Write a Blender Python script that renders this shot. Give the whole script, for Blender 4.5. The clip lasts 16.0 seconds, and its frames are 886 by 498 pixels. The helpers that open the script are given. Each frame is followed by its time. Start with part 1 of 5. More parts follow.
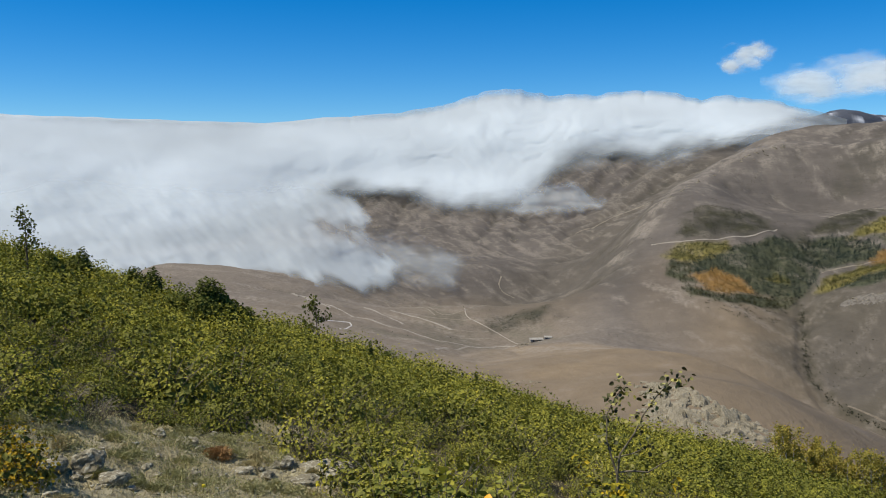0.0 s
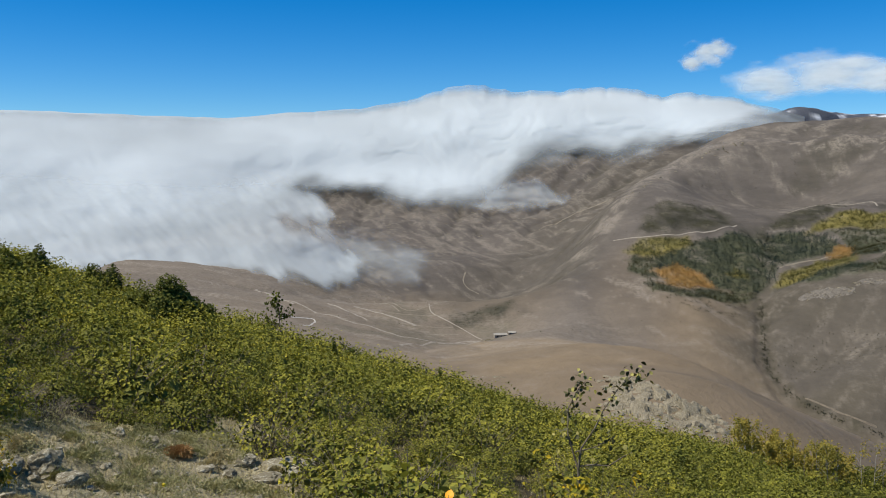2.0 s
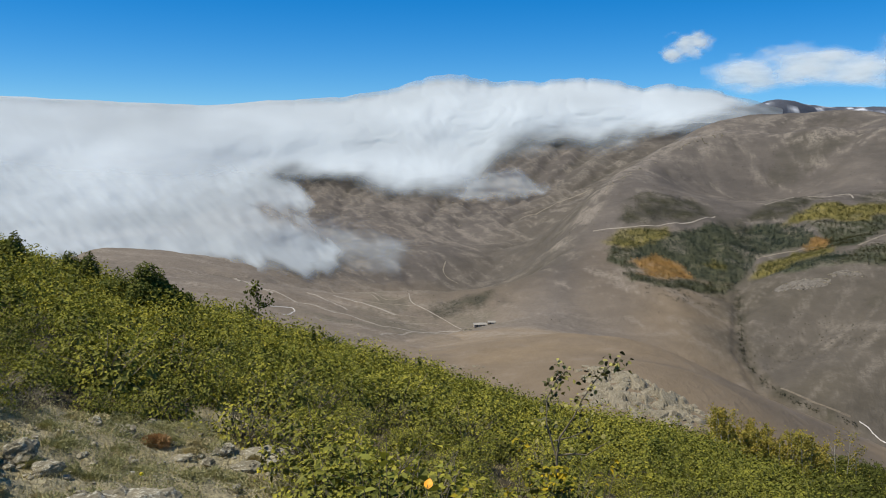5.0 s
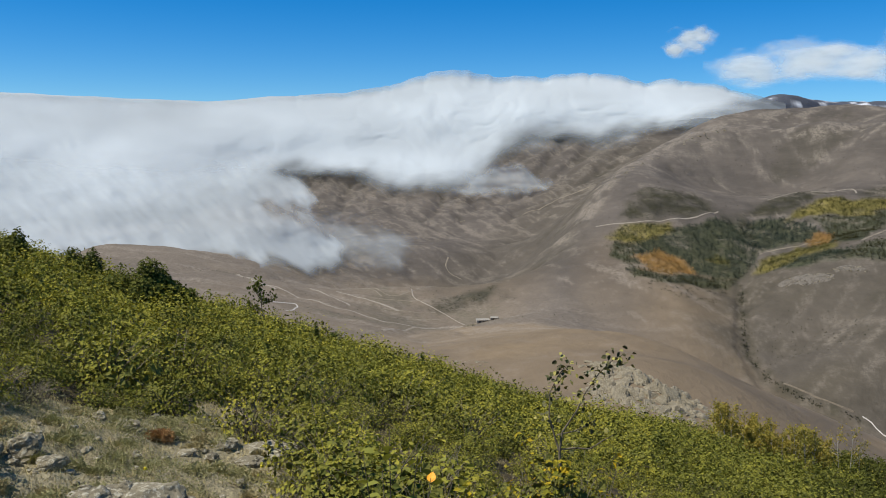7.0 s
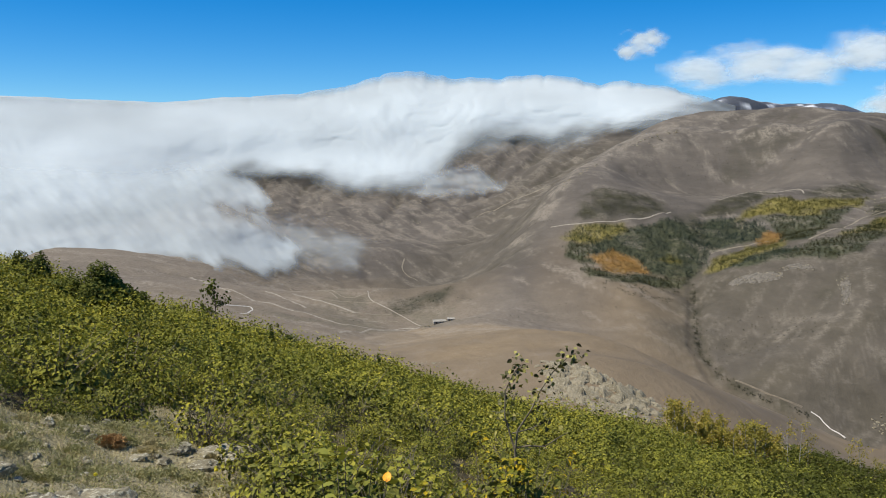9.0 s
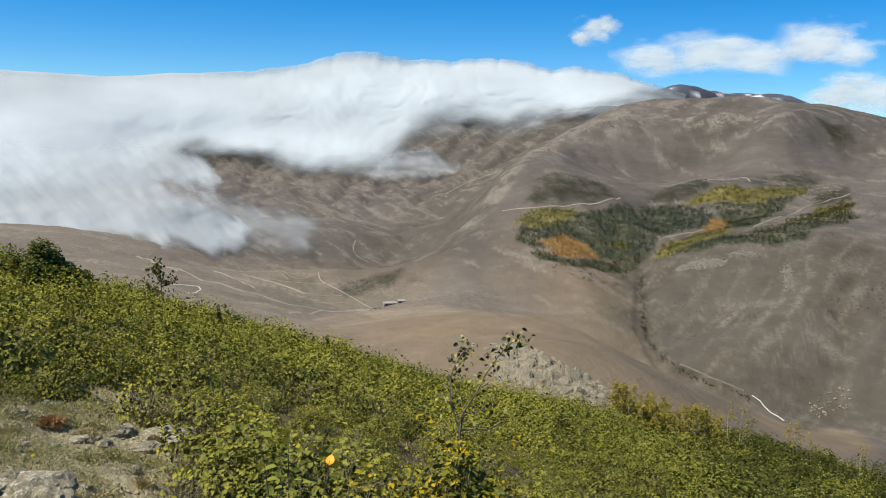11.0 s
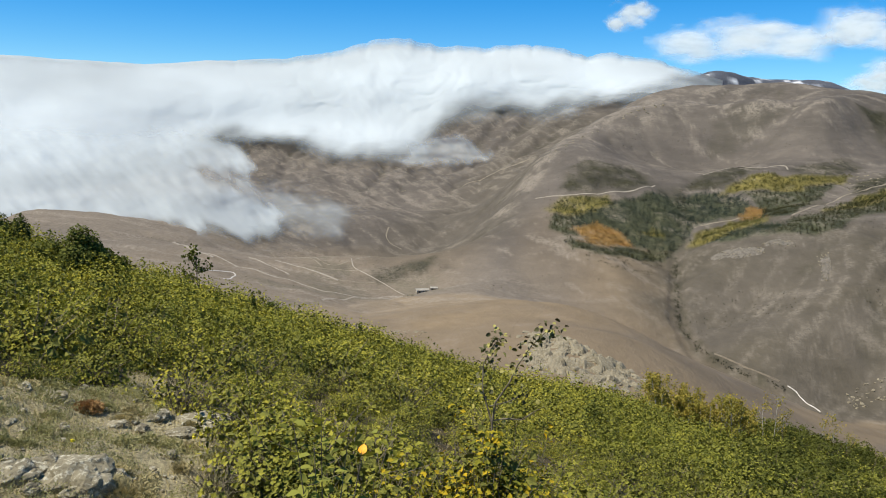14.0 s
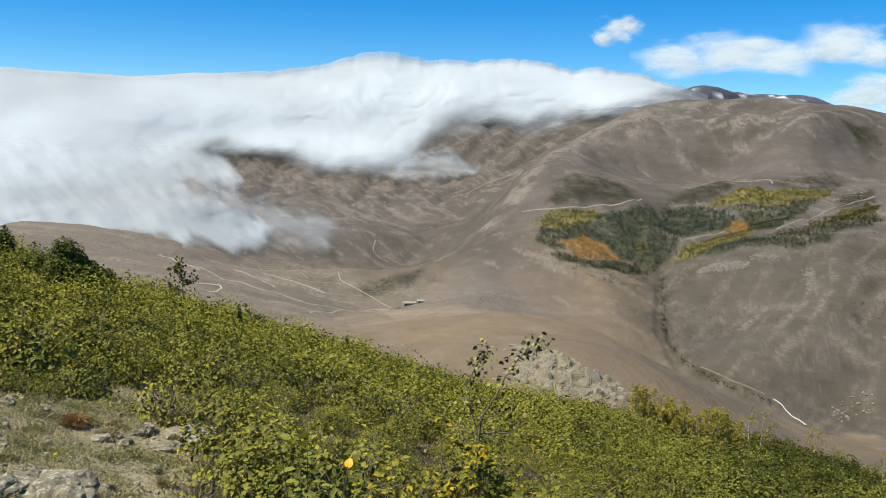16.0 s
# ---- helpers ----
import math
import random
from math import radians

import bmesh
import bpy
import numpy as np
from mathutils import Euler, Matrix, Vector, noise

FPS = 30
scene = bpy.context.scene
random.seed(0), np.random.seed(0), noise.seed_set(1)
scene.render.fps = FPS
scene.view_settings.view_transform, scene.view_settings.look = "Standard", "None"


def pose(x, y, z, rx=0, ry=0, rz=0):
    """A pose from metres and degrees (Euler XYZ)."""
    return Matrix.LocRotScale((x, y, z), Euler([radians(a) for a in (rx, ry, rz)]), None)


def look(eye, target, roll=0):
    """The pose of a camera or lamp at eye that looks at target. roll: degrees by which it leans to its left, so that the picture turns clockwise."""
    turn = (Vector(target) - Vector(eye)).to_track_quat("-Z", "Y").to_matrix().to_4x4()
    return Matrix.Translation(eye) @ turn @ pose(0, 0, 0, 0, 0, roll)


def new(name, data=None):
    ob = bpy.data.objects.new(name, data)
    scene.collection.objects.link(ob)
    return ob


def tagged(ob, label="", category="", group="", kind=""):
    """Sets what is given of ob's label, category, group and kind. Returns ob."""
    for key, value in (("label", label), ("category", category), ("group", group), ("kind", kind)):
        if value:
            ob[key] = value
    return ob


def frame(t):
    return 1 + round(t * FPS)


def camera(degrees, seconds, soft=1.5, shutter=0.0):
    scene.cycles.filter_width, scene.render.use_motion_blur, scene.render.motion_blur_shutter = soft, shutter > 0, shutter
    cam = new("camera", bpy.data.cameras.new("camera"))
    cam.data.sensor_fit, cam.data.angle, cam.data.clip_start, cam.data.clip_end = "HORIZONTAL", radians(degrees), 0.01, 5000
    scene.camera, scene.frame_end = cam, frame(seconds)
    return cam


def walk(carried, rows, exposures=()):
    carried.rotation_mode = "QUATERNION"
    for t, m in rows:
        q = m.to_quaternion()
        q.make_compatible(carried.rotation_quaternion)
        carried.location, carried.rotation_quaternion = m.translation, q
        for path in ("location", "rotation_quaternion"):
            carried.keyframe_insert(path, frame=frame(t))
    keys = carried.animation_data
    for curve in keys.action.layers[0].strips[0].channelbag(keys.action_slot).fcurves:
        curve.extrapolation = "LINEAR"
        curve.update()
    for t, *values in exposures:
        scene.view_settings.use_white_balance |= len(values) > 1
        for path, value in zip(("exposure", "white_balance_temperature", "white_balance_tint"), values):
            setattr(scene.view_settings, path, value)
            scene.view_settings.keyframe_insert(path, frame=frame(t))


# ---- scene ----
cam = camera(53.4, 16.0, 1.0)
EYE = 1.6
ROWS = [
    (0, 0, 0, 0, 85.8, -0, 0),
    (0.5, 0.004, -0.001, 0.002, 85.862, 0.038, -0.624),
    (1, 0.008, -0.003, 0.003, 85.754, -0.019, -1.288),
    (1.5, 0.011, -0.006, 0.005, 85.583, -0.055, -1.844),
    (2, 0.012, -0.007, 0.004, 85.533, -0.066, -2.33),
    (2.5, 0.01, -0.005, 0.003, 85.527, -0.162, -2.685),
    (3, 0.006, 0, 0.001, 85.383, -0.269, -3.014),
    (3.5, 0.005, 0.004, 0.001, 85.309, -0.34, -3.348),
    (4, 0.008, 0.003, 0.002, 85.157, -0.488, -3.488),
    (4.5, 0.012, 0.001, 0.003, 84.999, -0.493, -3.61),
    (7, 0.012, -0.005, -0.004, 84.581, -0.367, -3.428),
    (7.5, 0.013, -0.006, -0.002, 84.763, -0.248, -4.021),
    (8, 0.015, -0.008, -0.009, 84.75, -0.43, -4.682),
    (8.5, 0.018, -0.009, -0.01, 84.623, -0.193, -5.561),
    (9, 0.02, -0.008, -0.013, 84.683, -0.27, -6.302),
    (9.5, 0.029, -0.01, -0.006, 84.685, -0.411, -6.832),
    (10, 0.031, -0.01, -0.011, 84.715, -0.826, -7.637),
    (10.2, 0.037, -0.013, -0.013, 84.624, -1.319, -9.424),
    (12.3, 0.042, 0.002, 0.008, 82.143, -2.03, -7.843),
    (12.5, 0.041, 0.001, 0.008, 82.079, -1.871, -6.94),
    (13, 0.039, 0.001, 0.009, 82.114, -1.616, -6.822),
    (13.5, 0.04, -0, 0.009, 82.257, -1.455, -6.564),
    (14, 0.04, -0.001, 0.008, 82.699, -1.46, -7.204),
    (14.5, 0.044, -0.001, 0.009, 83.005, -1.574, -7.675),
    (15, 0.044, -0.001, 0.008, 83.06, -1.479, -7.395),
    (15.5, 0.044, -0.001, 0.01, 83.231, -1.596, -7.495),
    (16, 0.041, -0.001, 0.009, 83.561, -1.662, -8.027),
]
walk(cam, [(t, pose(x, y, EYE + z, rx, ry, rz)) for t, x, y, z, rx, ry, rz in ROWS], [(0.0, 0.13, 6500, 10), (4.5, 0.13, 6500, 10), (7.0, 0.11, 6500, 10), (8.0, 0.14, 6500, 10), (9.0, 0.25, 6530, 9), (10.0, 0.28, 6560, 9), (12.5, 0.42, 6720, 8), (16.0, 0.42, 6650, 8)])

# ---- light ----
SUN_AZ, SUN_EL = radians(-105), radians(57)
world = bpy.data.worlds.new("world")
scene.world = world
world.use_nodes = True
sky = world.node_tree.nodes.new("ShaderNodeTexSky")
sky.sky_type, sky.sun_disc = "NISHITA", False
sky.sun_elevation, sky.sun_rotation = SUN_EL, SUN_AZ
sky.altitude, sky.air_density, sky.dust_density, sky.ozone_density = 2300, 1.0, 0.0, 3.0
deep = world.node_tree.nodes.new("ShaderNodeHueSaturation")
deep.inputs["Saturation"].default_value = 1.5
world.node_tree.links.new(sky.outputs[0], deep.inputs["Color"])
azure = world.node_tree.nodes.new("ShaderNodeMix")
azure.data_type, azure.blend_type = "RGBA", "MULTIPLY"
azure.inputs[0].default_value, azure.inputs[7].default_value = 1.0, (0.86, 1.03, 1.12, 1)
world.node_tree.links.new(deep.outputs[0], azure.inputs[6])
world.node_tree.links.new(azure.outputs[2], world.node_tree.nodes["Background"].inputs[0])
world.node_tree.nodes["Background"].inputs[1].default_value = 0.1
sun = new("sun", bpy.data.lights.new("sun", "SUN"))
sun.data.energy, sun.data.angle, sun.data.color = 5.0, radians(0.53), (1.0, 0.95, 0.87)
sun.matrix_world = look((2000 * math.sin(SUN_AZ) * math.cos(SUN_EL), 2000 * math.cos(SUN_AZ) * math.cos(SUN_EL), 2000 * math.sin(SUN_EL)), (0, 0, 0))

# ---- materials ----
def shader(name, rough=0.8):
    m = bpy.data.materials.new(name)
    m.use_nodes = True
    n = m.node_tree.nodes
    b = n["Principled BSDF"]
    b.inputs["Roughness"].default_value = rough
    b.inputs["Specular IOR Level"].default_value = 0.25
    return m, n, m.node_tree.links, b


def place(n, l, scale=(1, 1, 1)):
    """World position, stretched."""
    g = n.new("ShaderNodeNewGeometry")
    v = n.new("ShaderNodeMapping")
    v.inputs["Scale"].default_value = scale
    l.new(g.outputs["Position"], v.inputs["Vector"])
    return v.outputs[0]


def noise_of(n, l, vec, scale, detail=4.0, rough=0.6):
    t = n.new("ShaderNodeTexNoise")
    t.inputs["Scale"].default_value, t.inputs["Detail"].default_value, t.inputs["Roughness"].default_value = scale, detail, rough
    l.new(vec, t.inputs["Vector"])
    return t.outputs["Fac"]


def ramp(n, l, fac, stops):
    r = n.new("ShaderNodeValToRGB")
    e = r.color_ramp.elements
    while len(e) < len(stops):
        e.new(0.5)
    for k, (p, c) in zip(e, stops):
        k.position, k.color = p, (*c, 1) if len(c) == 3 else c
    l.new(fac, r.inputs[0])
    return r.outputs[0]


def mix(n, l, fac, a, b, how="MIX"):
    m = n.new("ShaderNodeMix")
    m.data_type, m.blend_type = "RGBA", how
    for s, v in ((m.inputs[0], fac), (m.inputs[6], a), (m.inputs[7], b)):
        if isinstance(v, (int, float)):
            s.default_value = v
        elif isinstance(v, tuple):
            s.default_value = (*v, 1)
        else:
            l.new(v, s)
    return m.outputs[2]


def sums(n, l, a, b, how="MULTIPLY", clamp=False):
    m = n.new("ShaderNodeMath")
    m.operation, m.use_clamp = how, clamp
    for s, v in ((m.inputs[0], a), (m.inputs[1], b)):
        if isinstance(v, (int, float)):
            s.default_value = v
        else:
            l.new(v, s)
    return m.outputs[0]


def bump(n, l, b, height, strength=0.5, dist=0.02):
    k = n.new("ShaderNodeBump")
    k.inputs["Strength"].default_value, k.inputs["Distance"].default_value = strength, dist
    l.new(height, k.inputs["Height"])
    l.new(k.outputs[0], b.inputs["Normal"])


def attr(n, name):
    a = n.new("ShaderNodeAttribute")
    a.attribute_name = name
    return a.outputs["Fac"]


def mat_mountain():
    m, n, l, b = shader("dry_mountain", 0.95)
    b.inputs["Specular IOR Level"].default_value = 0.1
    big = noise_of(n, l, place(n, l, (0.004, 0.004, 0.012)), 1.0, 5, 0.65)
    mid = noise_of(n, l, place(n, l, (0.03, 0.02, 0.05)), 1.0, 7, 0.72)
    fine = noise_of(n, l, place(n, l), 0.2, 6, 0.75)
    terrace = noise_of(n, l, place(n, l, (0.02, 0.02, 0.075)), 1.0, 6, 0.7)
    col = ramp(n, l, big, [(0.3, (0.073, 0.064, 0.053)), (0.5, (0.104, 0.09, 0.074)), (0.7, (0.143, 0.122, 0.098))])
    col = mix(n, l, ramp(n, l, terrace, [(0.5, (0, 0, 0)), (0.7, (0.28, 0.28, 0.28))]), col, (0.2, 0.17, 0.135))
    col = mix(n, l, ramp(n, l, terrace, [(0.34, (0.22, 0.22, 0.22)), (0.46, (0, 0, 0))]), col, (0.095, 0.085, 0.066))
    col = mix(n, l, attr(n, "tan"), col, ramp(n, l, mid, [(0.3, (0.165, 0.123, 0.074)), (0.7, (0.228, 0.172, 0.106))]))
    col = mix(n, l, attr(n, "grey"), col, ramp(n, l, mid, [(0.3, (0.06, 0.052, 0.037)), (0.7, (0.104, 0.089, 0.064))]))
    col = mix(n, l, attr(n, "turf"), col, ramp(n, l, mid, [(0.35, (0.042, 0.05, 0.03)), (0.65, (0.07, 0.074, 0.036))]))
    col = mix(n, l, attr(n, "heath"), col, ramp(n, l, mid, [(0.35, (0.026, 0.026, 0.016)), (0.65, (0.054, 0.05, 0.029))]))
    col = mix(n, l, attr(n, "gold"), col, ramp(n, l, mid, [(0.35, (0.11, 0.1, 0.03)), (0.65, (0.2, 0.165, 0.04))]))
    col = mix(n, l, attr(n, "rust"), col, ramp(n, l, mid, [(0.35, (0.17, 0.11, 0.035)), (0.65, (0.3, 0.16, 0.045))]))
    scree = sums(n, l, attr(n, "scree"), ramp(n, l, fine, [(0.35, (0, 0, 0)), (0.7, (1, 1, 1))]))
    col = mix(n, l, scree, col, (0.285, 0.245, 0.19))
    col = mix(n, l, ramp(n, l, mid, [(0.58, (0, 0, 0)), (0.75, (0.35, 0.35, 0.35))]), col, (0.225, 0.19, 0.155))
    col = mix(n, l, ramp(n, l, fine, [(0.58, (0, 0, 0)), (0.7, (0.25, 0.25, 0.25))]), col, (0.075, 0.062, 0.048))
    # bluish tint beyond 3 km: distance haze put into the rock colour
    col = mix(n, l, attr(n, "far_haze"), col, ramp(n, l, fine, [(0.35, (0.05, 0.058, 0.076)), (0.65, (0.085, 0.095, 0.118))]))
    col = mix(n, l, attr(n, "snow"), col, (0.85, 0.87, 0.9))
    l.new(col, b.inputs["Base Color"])
    bump(n, l, b, mid, 0.5, 6.0)
    return m


def mat_soil():
    m, n, l, b = shader("dry_soil", 0.95)
    big = noise_of(n, l, place(n, l), 1.3, 5, 0.65)
    fine = noise_of(n, l, place(n, l), 26, 6, 0.75)
    col = ramp(n, l, big, [(0.3, (0.29, 0.245, 0.125)), (0.5, (0.42, 0.36, 0.2)), (0.72, (0.55, 0.48, 0.29))])
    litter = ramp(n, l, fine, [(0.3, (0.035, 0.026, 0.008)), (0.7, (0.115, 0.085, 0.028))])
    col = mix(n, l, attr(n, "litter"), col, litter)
    col = mix(n, l, ramp(n, l, fine, [(0.35, (0.75, 0.75, 0.75)), (0.6, (0, 0, 0))]), col, (0.09, 0.075, 0.05))
    l.new(col, b.inputs["Base Color"])
    bump(n, l, b, sums(n, l, big, fine, "ADD"), 1.0, 0.03)
    return m


def mat_leaf(name, stops, patch=0.9, spread=0.9):
    """Leaf colour: each leaf its own, with drifts from shrub to shrub."""
    m, n, l, b = shader(name, 0.7)
    b.inputs["Specular IOR Level"].default_value = 0.08
    g = n.new("ShaderNodeNewGeometry")
    drift = noise_of(n, l, place(n, l), patch, 3, 0.6)
    mixed = sums(n, l, sums(n, l, g.outputs["Random Per Island"], spread), sums(n, l, sums(n, l, drift, 2.4), -0.85, "ADD"), "ADD")
    fac = sums(n, l, sums(n, l, mixed, 0.5), 0.0, "ADD", True)
    col = ramp(n, l, fac, stops)
    l.new(col, b.inputs["Base Color"])
    t = n.new("ShaderNodeBsdfTranslucent")
    l.new(mix(n, l, 1.0, col, (1.0, 1.0, 0.55), "MULTIPLY"), t.inputs["Color"])
    k = n.new("ShaderNodeMixShader")
    k.inputs[0].default_value = 0.22
    l.new(b.outputs[0], k.inputs[1])
    l.new(t.outputs[0], k.inputs[2])
    l.new(k.outputs[0], n["Material Output"].inputs[0])
    return m


def mat_bark(name, dark, light):
    m, n, l, b = shader(name, 0.9)
    f = noise_of(n, l, place(n, l, (1, 1, 0.35)), 45, 4, 0.6)
    l.new(ramp(n, l, f, [(0.35, dark), (0.65, light)]), b.inputs["Base Color"])
    bump(n, l, b, f, 0.6, 0.004)
    return m


def mat_rock(name, dark, light, lichen, scale=1.0):
    m, n, l, b = shader(name, 0.9)
    big = noise_of(n, l, place(n, l), 2.2 * scale, 6, 0.65)
    fine = noise_of(n, l, place(n, l), 17 * scale, 6, 0.7)
    col = ramp(n, l, big, [(0.35, dark), (0.62, light)])
    col = mix(n, l, ramp(n, l, fine, [(0.52, (0, 0, 0)), (0.6, (0.85, 0.85, 0.85))]), col, lichen)
    col = mix(n, l, ramp(n, l, fine, [(0.32, (0.8, 0.8, 0.8)), (0.42, (0, 0, 0))]), col, tuple(c * 0.4 for c in dark))
    l.new(col, b.inputs["Base Color"])
    bump(n, l, b, sums(n, l, big, fine, "ADD"), 0.8, 0.03 / scale)
    return m


def mat_plain(name, dark, light, scale, rough=0.9):
    m, n, l, b = shader(name, rough)
    f = noise_of(n, l, place(n, l), scale, 5, 0.65)
    l.new(ramp(n, l, f, [(0.35, dark), (0.65, light)]), b.inputs["Base Color"])
    bump(n, l, b, f, 0.5, 0.3 / scale)
    return m


def mat_cloud(name, scale, erode, most=1.0, dense=0.75):
    """Lit vapour: a white scatterer that thins out where its 'body' attribute falls off."""
    m = bpy.data.materials.new(name)
    m.use_nodes = True
    n, l = m.node_tree.nodes, m.node_tree.links
    n.remove(n["Principled BSDF"])
    d, t, x = n.new("ShaderNodeBsdfDiffuse"), n.new("ShaderNodeBsdfTranslucent"), n.new("ShaderNodeBsdfTransparent")
    for s in (d, t):
        s.inputs["Color"].default_value = (0.57, 0.622, 0.625, 1)
    # light scatters many times inside a cloud, so its relief shows only faintly
    g, even = n.new("ShaderNodeNewGeometry"), n.new("ShaderNodeVectorMath")
    even.operation = "MULTIPLY_ADD"
    l.new(g.outputs["Normal"], even.inputs[0])
    even.inputs[1].default_value, even.inputs[2].default_value = (0.9, 0.9, 0.9), (0.0, -0.08, 0.2)
    unit = n.new("ShaderNodeVectorMath")
    unit.operation = "NORMALIZE"
    l.new(even.outputs[0], unit.inputs[0])
    l.new(unit.outputs[0], d.inputs["Normal"])
    k = n.new("ShaderNodeMixShader")
    veil = noise_of(n, l, place(n, l, (0.8, 0.8, 1.6)), scale * 0.45, 5, 0.5)
    l.new(sums(n, l, veil, 0.55), k.inputs[0])
    l.new(d.outputs[0], k.inputs[1])
    l.new(t.outputs[0], k.inputs[2])
    puffs = noise_of(n, l, place(n, l, (1, 1, 1.7)), scale, 7, 0.56)
    a = sums(n, l, sums(n, l, attr(n, "body"), 1 + erode), sums(n, l, puffs, -1.9 * erode), "ADD")
    r = n.new("ShaderNodeMapRange")
    r.interpolation_type = "SMOOTHSTEP"
    l.new(a, r.inputs["Value"])
    r.inputs["From Min"].default_value, r.inputs["From Max"].default_value = -0.25, dense
    r.inputs["To Max"].default_value = most
    f = n.new("ShaderNodeMixShader")
    l.new(r.outputs[0], f.inputs[0])
    l.new(x.outputs[0], f.inputs[1])
    l.new(k.outputs[0], f.inputs[2])
    l.new(f.outputs[0], n["Material Output"].inputs[0])
    return m


M_MOUNTAIN, M_SOIL = mat_mountain(), mat_soil()
M_SCRUB = mat_leaf("scrub_leaves", [(0.0, (0.085, 0.098, 0.02)), (0.28, (0.23, 0.225, 0.038)), (0.58, (0.36, 0.325, 0.046)), (0.85, (0.48, 0.385, 0.046)), (1.0, (0.58, 0.34, 0.036))], 1.1, 0.8)
M_GREEN = mat_leaf("green_scrub_leaves", [(0.0, (0.052, 0.066, 0.014)), (0.28, (0.16, 0.165, 0.028)), (0.58, (0.26, 0.25, 0.038)), (0.85, (0.38, 0.325, 0.042)), (1.0, (0.5, 0.32, 0.036))], 1.1, 0.75)
# inner foliage, darkened in colour to stand for the shade inside shrubs
M_INNER = mat_plain("shaded_inner_leaves", (0.075, 0.08, 0.015), (0.185, 0.178, 0.032), 40)
M_DARK = mat_leaf("dark_leaves", [(0.0, (0.055, 0.07, 0.016)), (0.6, (0.13, 0.14, 0.028)), (1.0, (0.24, 0.22, 0.04))])
M_DEEP = mat_leaf("deep_green_leaves", [(0.0, (0.045, 0.052, 0.012)), (0.6, (0.1, 0.108, 0.02)), (1.0, (0.2, 0.18, 0.03))])
M_AMBER = mat_leaf("amber_leaves", [(0.0, (0.087, 0.087, 0.014)), (0.35, (0.232, 0.189, 0.022)), (0.6, (0.435, 0.275, 0.022)), (0.85, (0.609, 0.348, 0.022)), (1.0, (0.522, 0.189, 0.029))])
M_YELLOW = mat_leaf("yellow_leaves", [(0.0, (0.07, 0.08, 0.012)), (0.3, (0.17, 0.17, 0.02)), (0.5, (0.36, 0.28, 0.022)), (0.72, (0.62, 0.38, 0.016)), (1.0, (0.62, 0.24, 0.02))])
M_BROAD = mat_leaf("broad_green_leaves", [(0.0, (0.15, 0.165, 0.03)), (0.6, (0.26, 0.26, 0.05)), (1.0, (0.4, 0.36, 0.07))])
M_ASPEN = mat_leaf("aspen_leaves", [(0.0, (0.16, 0.15, 0.03)), (0.4, (0.27, 0.235, 0.045)), (0.75, (0.4, 0.285, 0.055)), (1.0, (0.46, 0.22, 0.05))], 0.5)
M_TWIG = mat_bark("grey_twig", (0.07, 0.058, 0.034), (0.22, 0.185, 0.125))
M_BARK = mat_bark("brown_bark", (0.06, 0.045, 0.03), (0.17, 0.13, 0.09))
M_PALEBARK = mat_bark("pale_bark", (0.25, 0.23, 0.18), (0.45, 0.42, 0.34))
M_STRAW = mat_plain("dry_grass", (0.28, 0.23, 0.1), (0.53, 0.45, 0.225), 9)
M_ROCK = mat_rock("lichen_rock", (0.14, 0.12, 0.075), (0.27, 0.235, 0.15), (0.46, 0.43, 0.32), 1.6)
M_LEDGE = mat_rock("grey_ledge", (0.1, 0.086, 0.066), (0.17, 0.15, 0.118), (0.21, 0.19, 0.155), 0.08)
M_CLIFF = mat_rock("pale_cliff", (0.15, 0.127, 0.08), (0.25, 0.215, 0.142), (0.3, 0.263, 0.182), 0.08)
M_CLOUD = mat_cloud("cloud_bank", 0.006, 0.42, 1.0, 0.95)
M_WISP = mat_cloud("thin_cloud", 0.008, 0.7, 0.35, 1.5)
M_VEIL = mat_cloud("cloud_veil", 0.01, 0.45, 0.42, 1.1)
M_TONGUE = mat_cloud("sinking_cloud", 0.006, 0.5, 0.78, 1.15)
M_PUFF = mat_cloud("fair_cloud", 0.009, 0.6, 0.82, 1.35)


# ---- mesh helpers ----
def mesh_of(name, verts, faces, mats=(), smooth=False, attrs=None, index=None):
    """A mesh from arrays; faces is an (n, 3) or (n, 4) array."""
    verts, faces = np.asarray(verts, np.float32), np.asarray(faces, np.int32)
    me = bpy.data.meshes.new(name)
    k = faces.shape[1]
    me.vertices.add(len(verts))
    me.vertices.foreach_set("co", verts.ravel())
    me.loops.add(faces.size)
    me.loops.foreach_set("vertex_index", faces.ravel())
    me.polygons.add(len(faces))
    me.polygons.foreach_set("loop_start", np.arange(0, faces.size, k, dtype=np.int32))
    me.polygons.foreach_set("use_smooth", np.full(len(faces), smooth, bool))
    for m in mats if isinstance(mats, (list, tuple)) else [mats]:
        me.materials.append(m)
    if index is not None:
        me.polygons.foreach_set("material_index", np.asarray(index, np.int32))
    for key, values in (attrs or {}).items():
        me.attributes.new(key, "FLOAT", "POINT").data.foreach_set("value", np.asarray(values, np.float32))
    me.update(calc_edges=True)
    return me


def piece(name, me, parent=None, label=""):
    ob = new(name, me)
    ob.parent = parent
    return tagged(ob, label)


def base(name, at, label, category, group="", turn=0.0, size=1.0):
    ob = new(name)
    ob.empty_display_size = 0.1
    ob.matrix_basis = Matrix.Translation(at) @ Matrix.Rotation(turn, 4, "Z") @ Matrix.Scale(size, 4)
    return tagged(ob, label, category, group)


